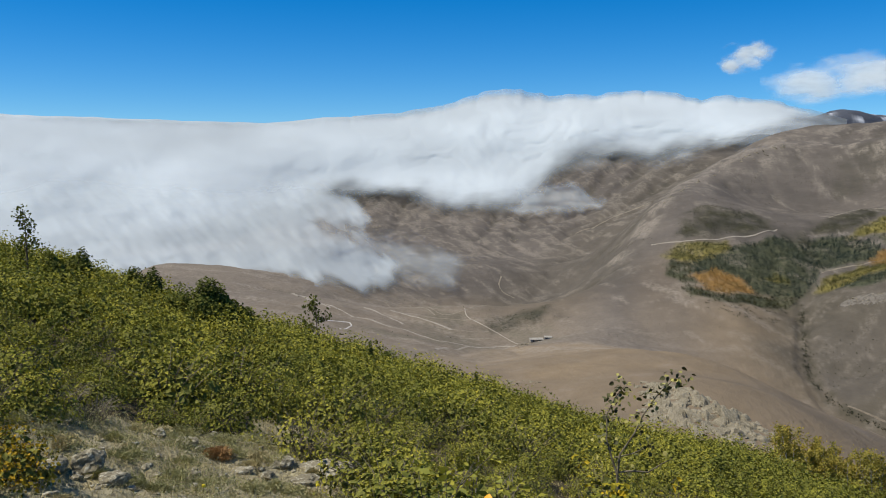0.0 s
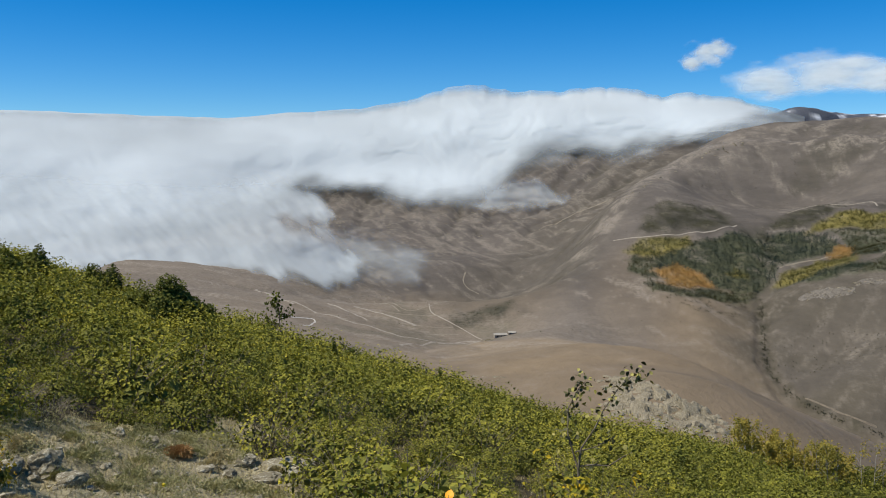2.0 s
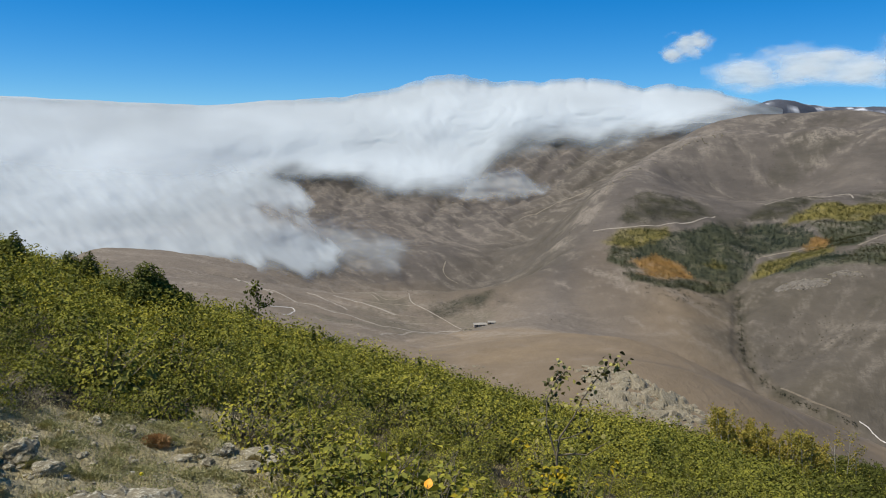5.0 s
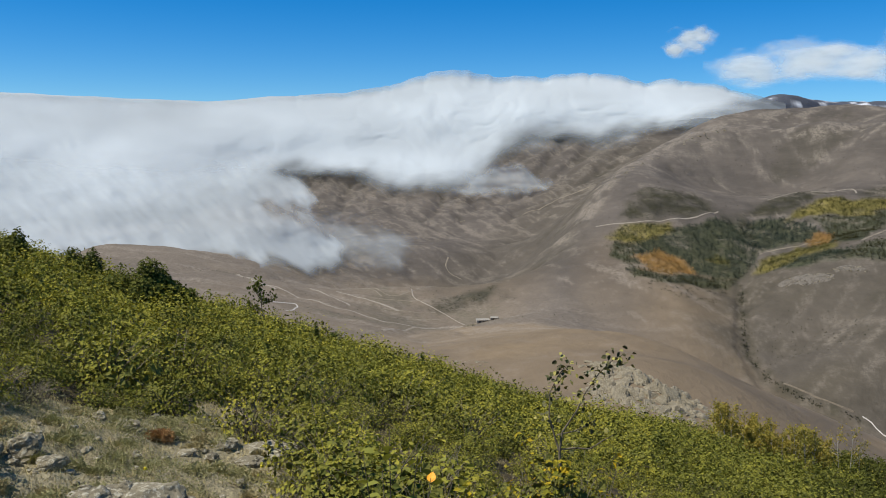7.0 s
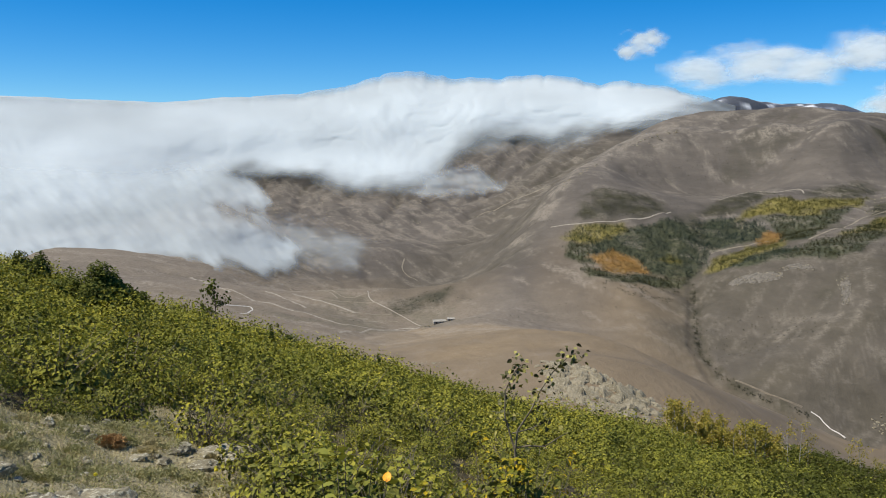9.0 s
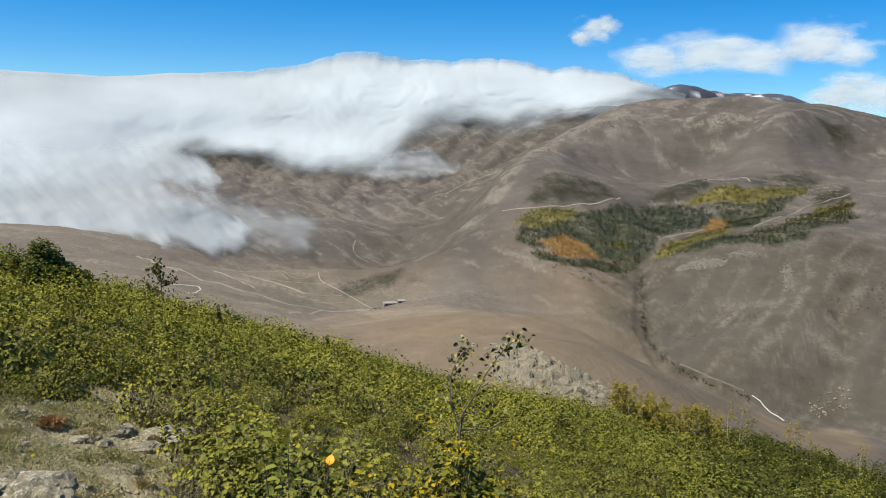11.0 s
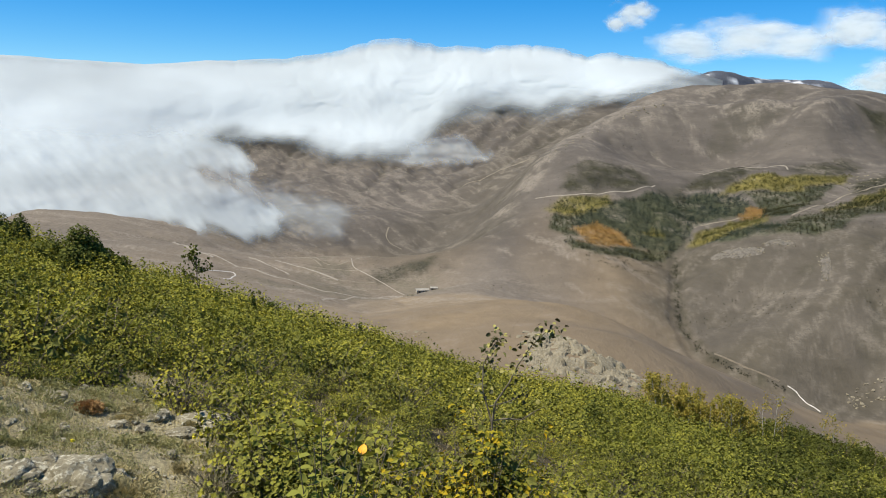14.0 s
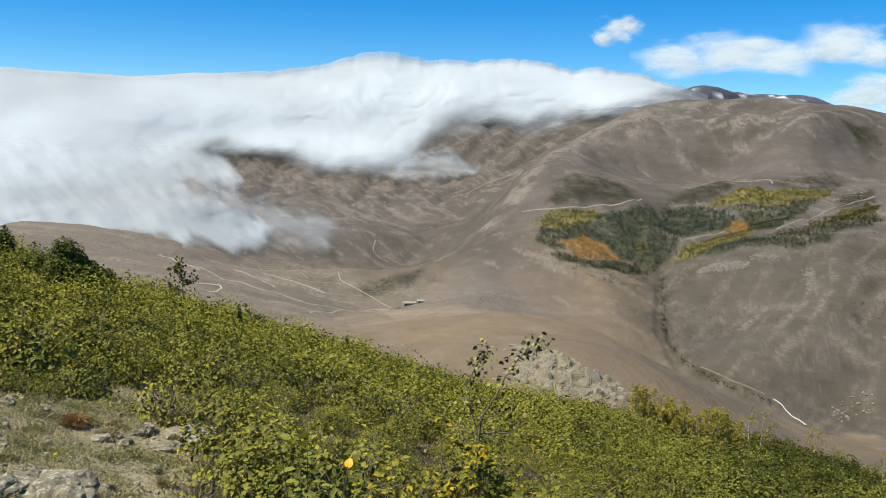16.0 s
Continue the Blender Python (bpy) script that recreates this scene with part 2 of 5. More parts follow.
def grid_faces(rows, cols, wrap=False):
    i, j = np.meshgrid(np.arange(rows - 1), np.arange(cols if wrap else cols - 1), indexing="ij")
    a, b = i * cols + j, i * cols + (j + 1) % cols
    return np.stack([a, b, b + cols, a + cols], -1).reshape(-1, 4)


# ---- the lie of the land ----
def lattice(x, y, seed):
    h = (x.astype(np.int64) * 374761393 + y.astype(np.int64) * 668265263 + seed * 974634533) & 0x7FFFFFFF
    h = ((h ^ (h >> 13)) * 1274126177) & 0x7FFFFFFF
    return ((h ^ (h >> 16)) & 0xFFFF) / 32767.5 - 1.0


def wave(x, y, seed=0):
    x, y = np.asarray(x, float), np.asarray(y, float)
    ix, iy = np.floor(x), np.floor(y)
    fx, fy = x - ix, y - iy
    fx, fy = fx * fx * (3 - 2 * fx), fy * fy * (3 - 2 * fy)
    a, b = lattice(ix, iy, seed), lattice(ix + 1, iy, seed)
    c, d = lattice(ix, iy + 1, seed), lattice(ix + 1, iy + 1, seed)
    return (a + (b - a) * fx) + ((c + (d - c) * fx) - (a + (b - a) * fx)) * fy


def fbm(x, y, octaves=5, seed=0, gain=0.5):
    total, amp = 0.0, 1.0
    for k in range(octaves):
        total = total + amp * wave(np.asarray(x) * 2.03 ** k + 17.3 * k, np.asarray(y) * 2.03 ** k - 9.1 * k, seed + k)
        amp *= gain
    return total


def step(a, b, x):
    t = np.clip((np.asarray(x, float) - a) / (b - a), 0, 1)
    return t * t * (3 - 2 * t)


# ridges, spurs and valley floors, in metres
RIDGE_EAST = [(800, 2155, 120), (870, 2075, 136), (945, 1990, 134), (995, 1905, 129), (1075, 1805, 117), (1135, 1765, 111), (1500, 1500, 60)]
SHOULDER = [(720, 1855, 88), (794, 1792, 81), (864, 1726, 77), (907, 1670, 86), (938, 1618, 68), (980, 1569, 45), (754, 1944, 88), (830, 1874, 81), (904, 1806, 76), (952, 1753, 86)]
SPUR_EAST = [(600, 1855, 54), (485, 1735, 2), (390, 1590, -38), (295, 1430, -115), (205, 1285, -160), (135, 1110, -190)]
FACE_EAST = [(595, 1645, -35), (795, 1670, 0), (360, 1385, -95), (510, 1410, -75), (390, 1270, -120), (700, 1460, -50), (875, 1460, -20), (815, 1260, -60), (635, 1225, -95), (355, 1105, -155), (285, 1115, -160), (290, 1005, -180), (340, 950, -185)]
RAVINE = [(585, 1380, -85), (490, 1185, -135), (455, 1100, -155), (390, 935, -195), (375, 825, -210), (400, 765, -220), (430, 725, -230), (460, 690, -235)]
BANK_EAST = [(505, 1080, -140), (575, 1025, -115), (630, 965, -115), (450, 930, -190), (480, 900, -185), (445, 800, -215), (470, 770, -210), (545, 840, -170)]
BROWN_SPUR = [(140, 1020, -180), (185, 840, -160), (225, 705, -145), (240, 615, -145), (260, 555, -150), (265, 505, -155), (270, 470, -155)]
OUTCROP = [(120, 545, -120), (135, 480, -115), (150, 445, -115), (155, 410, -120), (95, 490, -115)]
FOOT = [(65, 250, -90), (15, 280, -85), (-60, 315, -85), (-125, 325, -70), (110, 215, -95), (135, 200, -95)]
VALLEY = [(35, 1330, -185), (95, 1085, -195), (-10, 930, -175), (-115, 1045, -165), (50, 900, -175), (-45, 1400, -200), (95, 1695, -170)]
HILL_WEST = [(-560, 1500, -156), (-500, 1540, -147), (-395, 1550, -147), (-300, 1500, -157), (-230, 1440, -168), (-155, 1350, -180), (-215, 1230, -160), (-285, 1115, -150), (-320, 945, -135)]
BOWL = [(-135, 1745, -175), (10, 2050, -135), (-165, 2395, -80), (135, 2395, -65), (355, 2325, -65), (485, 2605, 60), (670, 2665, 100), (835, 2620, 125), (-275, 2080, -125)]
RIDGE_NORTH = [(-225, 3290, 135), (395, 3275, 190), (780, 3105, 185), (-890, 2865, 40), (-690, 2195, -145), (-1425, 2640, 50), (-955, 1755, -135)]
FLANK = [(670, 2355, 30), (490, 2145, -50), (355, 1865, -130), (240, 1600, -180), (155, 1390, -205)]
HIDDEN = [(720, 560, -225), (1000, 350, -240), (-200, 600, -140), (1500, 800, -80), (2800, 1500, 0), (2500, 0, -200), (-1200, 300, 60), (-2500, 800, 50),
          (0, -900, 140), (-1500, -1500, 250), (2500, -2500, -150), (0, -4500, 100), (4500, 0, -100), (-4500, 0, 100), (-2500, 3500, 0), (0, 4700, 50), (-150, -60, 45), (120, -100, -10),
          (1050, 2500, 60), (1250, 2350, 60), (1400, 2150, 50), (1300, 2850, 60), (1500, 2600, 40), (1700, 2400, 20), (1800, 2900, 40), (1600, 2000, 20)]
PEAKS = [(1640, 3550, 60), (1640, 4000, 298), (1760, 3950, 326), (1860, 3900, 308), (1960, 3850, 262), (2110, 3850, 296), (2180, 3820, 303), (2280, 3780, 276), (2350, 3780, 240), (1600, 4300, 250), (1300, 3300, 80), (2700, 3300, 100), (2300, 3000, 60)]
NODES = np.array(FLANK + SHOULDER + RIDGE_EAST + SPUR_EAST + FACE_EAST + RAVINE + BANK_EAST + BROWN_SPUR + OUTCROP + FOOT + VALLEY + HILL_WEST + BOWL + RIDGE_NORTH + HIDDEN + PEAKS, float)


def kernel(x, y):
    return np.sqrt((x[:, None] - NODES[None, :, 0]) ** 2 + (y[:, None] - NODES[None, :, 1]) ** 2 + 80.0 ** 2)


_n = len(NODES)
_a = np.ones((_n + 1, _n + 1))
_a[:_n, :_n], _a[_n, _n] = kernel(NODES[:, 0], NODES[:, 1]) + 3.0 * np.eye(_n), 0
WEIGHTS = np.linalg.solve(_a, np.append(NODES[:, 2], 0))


def near_path(x, y, points, width):
    """1 on a line through the points, falling off over its width."""
    best = np.full(np.shape(x), 1e9)
    for (ax, ay), (bx, by) in zip(points, points[1:]):
        t = np.clip(((x - ax) * (bx - ax) + (y - ay) * (by - ay)) / ((bx - ax) ** 2 + (by - ay) ** 2), 0, 1)
        best = np.minimum(best, np.hypot(x - ax - t * (bx - ax), y - ay - t * (by - ay)))
    return 1 - step(width * 0.4, width, best)


def far_height(x, y):
    """The mountains: smooth masses, then folds, then what water has cut."""
    x, y = np.asarray(x, float), np.asarray(y, float)
    out = np.empty(x.size)
    fx, fy = x.ravel(), y.ravel()
    for k in range(0, x.size, 40000):
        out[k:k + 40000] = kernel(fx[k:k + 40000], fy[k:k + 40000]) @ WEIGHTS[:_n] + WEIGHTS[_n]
    r = np.hypot(fx, fy)
    rough = step(250, 1100, r)
    out += rough * (6 * fbm(fx / 240, fy / 240, 5, 11, 0.45) + 1.2 * fbm(fx / 28, fy / 28, 4, 21))
    if CARVED is not None:
        out += rough * worn(fx, fy) * (0.34 + 0.22 * step(1900, 2200, fy))
    out -= 3.5 * rough * near_path(fx, fy, [(p[0], p[1]) for p in RAVINE[1:]], 14)
    out += step(3000, 3900, r) * 6 * fbm(fx / 130, fy / 130, 3, 31) * step(0, 600, fx)
    return out.reshape(x.shape)


CARVED, CELL, WEST, SOUTH = None, 10.0, -1300.0, 460.0


def worn(x, y):
    """How far running water has cut into the slope (below 0) or left a rib standing."""
    u, v = np.clip((x - WEST) / CELL, 0, CARVED.shape[1] - 1.01), np.clip((y - SOUTH) / CELL, 0, CARVED.shape[0] - 1.01)
    i, j = v.astype(int), u.astype(int)
    p, q = v - i, u - j
    return (CARVED[i, j] * (1 - q) + CARVED[i, j + 1] * q) * (1 - p) + (CARVED[i + 1, j] * (1 - q) + CARVED[i + 1, j + 1] * q) * p


def blurred(a, n):
    k = np.ones(n) / n
    for axis in (0, 1):
        a = np.apply_along_axis(lambda v: np.convolve(np.pad(v, n // 2, "edge"), k, "valid"), axis, a)
    return a


def erode(turns=7):
    """Rain runs down the steepest way from cell to cell and deepens the gullies."""
    gx, gy = np.meshgrid(WEST + CELL * np.arange(310), SOUTH + CELL * np.arange(270))
    start = far_height(gx, gy)
    h = start + 2.5 * fbm(gx / 45, gy / 45, 3, 23)
    rows, cols = h.shape
    index = np.arange(h.size).reshape(h.shape)
    for _ in range(turns):
        best, to = np.zeros_like(h), index.copy()
        pad, names = np.pad(h, 1, "edge"), np.pad(index, 1, "edge")
        for dy, dx in ((0, 1), (1, 0), (0, -1), (-1, 0), (1, 1), (1, -1), (-1, 1), (-1, -1)):
            near = pad[1 + dy:1 + dy + rows, 1 + dx:1 + dx + cols]
            fall = (h - near) / math.hypot(dy, dx)
            to = np.where(fall > best, names[1 + dy:1 + dy + rows, 1 + dx:1 + dx + cols], to)
            best = np.maximum(best, fall)
        order, into = np.argsort(-h.ravel()).tolist(), to.ravel().tolist()
        flow = [1.0] * h.size
        for k in order:
            if into[k] != k:
                flow[into[k]] += flow[k]
        cut = (0.09 * np.sqrt(np.minimum(np.array(flow), 900))).tolist()
        flat = h.ravel().tolist()
        for k in reversed(order):
            if into[k] != k:
                flat[k] = (flat[k] + cut[k] * flat[into[k]]) / (1 + cut[k])
        h = np.array(flat).reshape(h.shape)
        h = 0.7 * h + 0.3 * blurred(h, 3)
    d = h - start
    return np.clip(d - blurred(d, 41), -15, 8)


CARVED = erode()


def brow(u):
    """How far off the near slope begins to fall away, by bearing."""
    return np.interp(u, [-0.34, -0.26, 0.08, 0.2, 0.27, 0.33, 0.39, 0.44, 0.5, 0.57], [19.5, 17, 17, 17.2, 18.8, 21.2, 24.8, 27, 30.5, 32])


def near_height(x, y):
    x, y = np.asarray(x, float), np.asarray(y, float)
    r = np.hypot(x, y)
    u = x / np.maximum(r, 0.1)
    edge = brow(u)
    front = step(-0.2, 0.3, y / np.maximum(r, 0.1))
    drop = 0.014 * np.maximum(0, r - edge) ** 2 * front
    return -0.288 * x - 0.146 * y - drop + (0.06 * fbm(x / 2.3, y / 2.3, 4, 5) + 0.03 * fbm(x / 0.24, y / 0.24, 4, 6)) * step(1.0, 4.0, r)


def height(x, y):
    r = np.hypot(x, y)
    w = step(45, 150, r)
    return near_height(x, y) * (1 - w) + far_height(x, y) * w


def bare(x, y):
    """The stony patch where nothing tall grows."""
    wob = 0.25 * fbm(x / 0.7, y / 0.7, 3, 91)
    return (((x + 1.7) / 1.2) ** 2 + ((y - 5.6) / 2.1) ** 2 < 1 + wob) | (((x + 1.5) / 1.25) ** 2 + ((y - 3.9) / 1.5) ** 2 < 1 + wob) | (((x + 1.5) / 0.35) ** 2 + ((y - 8.2) / 1.2) ** 2 < 1 + wob)


# ---- ground ----
# the gully between the brown and the grey slope
RAVINE_LINE = [(465, 1130), (436, 1053), (409, 982), (391, 919), (386, 840), (392, 816), (401, 787), (414, 768), (429, 755)]
# each wood: kind, then its outline on the slope
WOODS = []
WOODS.append(('k', [(341, 1331), (364, 1379), (420, 1380), (447, 1362), (446, 1338), (402, 1318), (362, 1301)]))
WOODS.append(('g', [(348, 1296), (404, 1322), (446, 1342), (503, 1373), (555, 1383), (563, 1349), (506, 1204), (484, 1174), (455, 1186), (427, 1200), (422, 1236), (405, 1267), (358, 1252)]))
WOODS.append(('r', [(360, 1247), (398, 1273), (418, 1250), (427, 1205), (374, 1163), (348, 1180)]))
WOODS.append(('o', [(338, 1212), (342, 1181), (371, 1156), (423, 1189), (484, 1174), (467, 1159), (394, 1127), (345, 1122), (331, 1160)]))
WOODS.append(('o', [(326, 1298), (345, 1322), (361, 1259), (347, 1205), (332, 1234)]))
WOODS.append(('k', [(451, 1234), (473, 1260), (482, 1248), (473, 1235)]))
WOODS.append(('d', [(565, 1386), (602, 1382), (637, 1372), (645, 1339), (641, 1264), (600, 1252), (546, 1252), (536, 1274)]))
WOODS.append(('d', [(539, 1286), (553, 1280), (528, 1229), (504, 1187), (506, 1204)]))
WOODS.append(('y', [(626, 1365), (661, 1393), (714, 1412), (765, 1375), (821, 1352), (856, 1359), (801, 1318), (726, 1301), (689, 1339), (652, 1362)]))
WOODS.append(('o', [(653, 1344), (728, 1305), (792, 1309), (742, 1264), (642, 1155), (610, 1164), (653, 1267)]))
WOODS.append(('r', [(615, 1256), (641, 1269), (658, 1261), (612, 1181)]))
WOODS.append(('y', [(508, 1186), (545, 1222), (596, 1238), (608, 1165), (590, 1138), (558, 1159), (523, 1153), (507, 1160)]))
WOODS.append(('g', [(502, 1149), (556, 1155), (592, 1137), (609, 1115), (566, 1060), (531, 1083), (509, 1137)]))
WOODS.append(('o', [(567, 1064), (616, 1120), (673, 1129), (741, 1171), (826, 1211), (762, 1114), (684, 1079), (644, 1038), (600, 1041)]))
WOODS.append(('k', [(669, 1136), (762, 1206), (848, 1245), (799, 1171), (720, 1137)]))
WOODS.append(('h', [(375, 1405), (410, 1495), (464, 1517), (528, 1504), (549, 1433), (481, 1393), (412, 1386)]))
WOODS.append(('h', [(598, 1422), (633, 1454), (718, 1508), (739, 1453), (700, 1423), (638, 1386)]))
WOODS.append(('h', [(769, 1410), (822, 1444), (906, 1460), (906, 1408), (823, 1356), (769, 1383)]))
WOODS.append(('h', [(1025, 1654), (1104, 1641), (1029, 1523), (1020, 1567)]))
WOODS.append(('h', [(45, 1165), (70, 1196), (110, 1217), (151, 1229), (151, 1193), (124, 1159), (86, 1147), (56, 1149)]))
WOODS.append(('h', [(570, 1424), (589, 1421), (569, 1364), (539, 1380), (532, 1400)]))
WOODS.append(('h', [(818, 1312), (916, 1348), (848, 1245), (776, 1229)]))
EAST_FLAT = [(285, 520), (340, 590), (400, 660), (467, 705), (500, 690), (400, 530), (335, 480), (290, 470)]
# pale slides on the grey slope
SLIDES = [[(584, 946), (559, 920), (489, 868)], [(540, 953), (520, 946), (475, 916)], [(439, 836), (425, 798)], [(463, 818), (517, 851), (562, 842)], [(620, 985), (590, 930), (545, 880)]]
BROWN_FRONT = [(-60, 640), (-40, 850), (10, 945), (79, 990), (160, 970), (245, 865), (290, 720), (305, 620), (325, 560), (335, 500), (335, 440), (266, 400), (159, 380), (40, 480)]


AZ = np.radians(np.concatenate([np.arange(-33, 43, 0.155), np.arange(43, 327, 4.0)]))
RAD = np.concatenate([[0.002, 0.3, 0.8, 1.4, 2.0], np.linspace(2.5, 8.7, 90), np.geomspace(8.85, 60, 62), np.geomspace(63, 400, 45), np.linspace(408, 2900, 265), np.linspace(2925, 4750, 50)])


def lie_of(x, y):
    """Height of the ground's own facets."""
    r, a = np.hypot(x, y), np.arctan2(x, y)
    i, j = np.clip(np.searchsorted(RAD, r) - 1, 0, len(RAD) - 2), np.clip(np.searchsorted(AZ, a) - 1, 0, len(AZ) - 2)
    p, q = (r - RAD[i]) / (RAD[i + 1] - RAD[i]), (a - AZ[j]) / (AZ[j + 1] - AZ[j])
    z = [height(RAD[i + m] * np.sin(AZ[j + n]), RAD[i + m] * np.cos(AZ[j + n])) for m, n in ((0, 0), (0, 1), (1, 0), (1, 1))]
    return (z[0] * (1 - q) + z[1] * q) * (1 - p) + (z[2] * (1 - q) + z[3] * q) * p


def covers(x, y, outline, soft):
    """1 inside the outline, fading out over a soft edge round it."""
    p = np.asarray(outline, float)
    q = np.roll(p, -1, axis=0)
    inside, best = np.zeros(np.shape(x), bool), np.full(np.shape(x), 1e9)
    for (ax, ay), (bx, by) in zip(p, q):
        if ay != by:
            inside ^= ((ay > y) != (by > y)) & (x < (bx - ax) * (y - ay) / (by - ay) + ax)
        t = np.clip(((x - ax) * (bx - ax) + (y - ay) * (by - ay)) / max((bx - ax) ** 2 + (by - ay) ** 2, 1e-6), 0, 1)
        best = np.minimum(best, np.hypot(x - ax - t * (bx - ax), y - ay - t * (by - ay)))
    return 1 - step(-soft, soft, np.where(inside, -best, best))


def ground():
    az, rad = AZ, RAD
    r, a = np.meshgrid(rad, az, indexing="ij")
    x, y = r * np.sin(a), r * np.cos(a)
    z = height(x, y)
    x, y, z = x.ravel(), y.ravel(), z.ravel()
    f = grid_faces(len(rad), len(az), True)[:, ::-1]
    tan = 0.95 * covers(x, y, BROWN_FRONT, 22) * (0.8 + 0.3 * fbm(x / 90, y / 90, 4, 41))
    tan = np.maximum(tan, 0.3 * near_path(x, y, [(390, 1270), (330, 1080), (320, 950), (330, 850)], 150))
    tan = np.maximum(tan, 0.8 * near_path(x, y, [(p[0], p[1]) for p in OUTCROP[:4]], 110))
    grey = near_path(x, y, [(p[0], p[1]) for p in BANK_EAST], 170) * (0.75 + 0.3 * fbm(x / 80, y / 80, 3, 43))
    grey = np.maximum(grey, 0.5 * near_path(x, y, [(p[0], p[1]) for p in FLANK], 210))
    grey = np.maximum(grey, 0.1 * step(1.55, 1.8, z * 0 + y / 1400) * step(60, -60, z))
    grey = np.maximum(grey, np.maximum(0.08 * step(0.28, 0.36, x / np.maximum(y, 1)) * step(800, 1100, y), 0.0))
    tan = np.maximum(tan, 0.42 * near_path(x, y, [(35, 1400), (50, 1250), (20, 1100), (-60, 1020), (-160, 1080)], 230))
    tan = np.maximum(tan, 0.25 * near_path(x, y, [(-560, 1500), (-300, 1500), (-155, 1350), (-215, 1230), (-100, 1050), (50, 950)], 280))
    tan = np.maximum(tan, 0.85 * covers(x, y, EAST_FLAT, 14))
    grey = grey * (1 - 0.85 * np.maximum(covers(x, y, BROWN_FRONT, 22), covers(x, y, EAST_FLAT, 14)))
    turf, gold, rust, heath = (np.zeros_like(x) for _ in range(4))
    wx, wy = x + 9 * fbm(x / 30, y / 30, 3, 51), y + 9 * fbm(x / 30, y / 30, 3, 52)
    for kind, outline in WOODS:
        cover = (1.0 if kind == "h" else 0.9) * covers(wx, wy, outline, 16 if kind == "h" else 7)
        if kind in "yk":
            gold = np.maximum(gold, cover)
        elif kind == "h":
            heath = np.maximum(heath, cover * (0.8 + 0.4 * fbm(x / 18, y / 18, 3, 53)))
        elif kind == "r":
            rust = np.maximum(rust, cover)
        else:
            turf = np.maximum(turf, cover)
    turf = np.maximum(turf, 0.3 * near_path(x, y, [(35, 1330), (60, 1200), (60, 1060), (-20, 980)], 140) * step(-0.2, 0.5, fbm(x / 60, y / 60, 4, 45)))
    scree = 0.75 * step(0.45, 1.1, fbm((x + 0.5 * y) / 22, (y - 0.5 * x) / 90, 5, 47, 0.65)) * step(500, 900, np.hypot(x, y))
    gully_x = np.interp(-y, [-p[1] for p in RAVINE_LINE], [p[0] for p in RAVINE_LINE]) - x
    along = step(700, 760, y) * (1 - step(1150, 1260, y))
    tan = np.maximum(tan, 0.75 * along * step(-4, 14, gully_x) * (1 - step(60, 220, gully_x)))
    tan = tan * (1 - along * step(-4, 14, -gully_x))
    grey = np.maximum(grey, 0.65 * along * step(-4, 14, -gully_x) * (1 - step(150, 400, -gully_x)))
    heath = np.maximum(heath, 0.5 * near_path(x, y, RAVINE_LINE, 10) * step(-0.5, 0.3, fbm(x / 9, y / 9, 3, 38)))
    scree = scree * (1 - 0.7 * np.clip(grey, 0, 1))
    streak = step(0.25, 0.9, fbm((0.67 * x - 0.74 * y) / 6, (0.74 * x + 0.67 * y) / 70, 4, 48, 0.6))
    scree = np.maximum(scree, 0.45 * streak * grey * near_path(x, y, [(p[0], p[1]) for p in BANK_EAST], 260))
    crest = near_path(x, y, [(720, 1860), (600, 1855), (485, 1735), (390, 1590), (295, 1430)], 38)
    scree = np.maximum(scree, 0.95 * crest * step(-0.6, 0.3, fbm(x / 20, y / 20, 3, 46)))
    scree = np.maximum(scree, 0.7 * step(0.35, 0.9, fbm(x / 16, y / 70, 4, 44, 0.6)) * near_path(x, y, [(-300, 2050), (0, 2150), (350, 2250), (500, 2500)], 420))
    rocky = near_path(x, y, [(620, 1880), (720, 1990), (800, 2120), (900, 2010), (1000, 1900)], 190)
    scree = np.maximum(scree, 0.75 * rocky * step(0.15, 0.75, fbm(x / 38, y / 38, 4, 42, 0.6)))
    crags = near_path(x, y, [(600, 1855), (720, 1855), (794, 1792), (864, 1726), (907, 1670), (938, 1618)], 55)
    scree = np.maximum(scree, 0.9 * crags * step(0.0, 0.55, fbm(x / 24, y / 14, 4, 56, 0.6)))
    wash = step(0.3, 0.8, fbm((x + 0.35 * y) / 15, (y - 0.35 * x) / 160, 4, 57, 0.55)) * step(1650, 1850, y) * (1 - step(2600, 2900, y))
    scree = np.maximum(scree, 0.7 * wash * (1 - step(450, 700, x)))
    west = near_path(x, y, [(-560, 1500), (-300, 1500), (-155, 1350), (-215, 1230), (-100, 1050), (50, 980)], 300)
    scree = np.maximum(scree, west * (0.45 + 0.55 * step(0.25, 0.75, fbm((0.5 * x + 0.86 * y) / 14, (0.86 * x - 0.5 * y) / 90, 4, 40, 0.55))))
    for line in SLIDES:
        scree = np.maximum(scree, 0.6 * near_path(x, y, line, 7) * step(-0.3, 0.5, fbm(x / 12, y / 12, 3, 58)))
    cut = worn(x, y) * step(600, 1100, np.hypot(x, y))
    heath = np.maximum(heath, 0.35 * step(-3, -11, cut) * step(-0.3, 0.4, fbm(x / 40, y / 40, 3, 54)))
    scree = np.maximum(scree, 0.5 * step(3.0, 6.5, cut) * step(-0.2, 0.7, fbm(x / 25, y / 25, 4, 55)))
    snow = 0.6 * step(0.3, 0.7, fbm(x / 70, y / 70, 4, 49)) * step(210, 280, z) * step(3000, 3500, np.hypot(x, y))
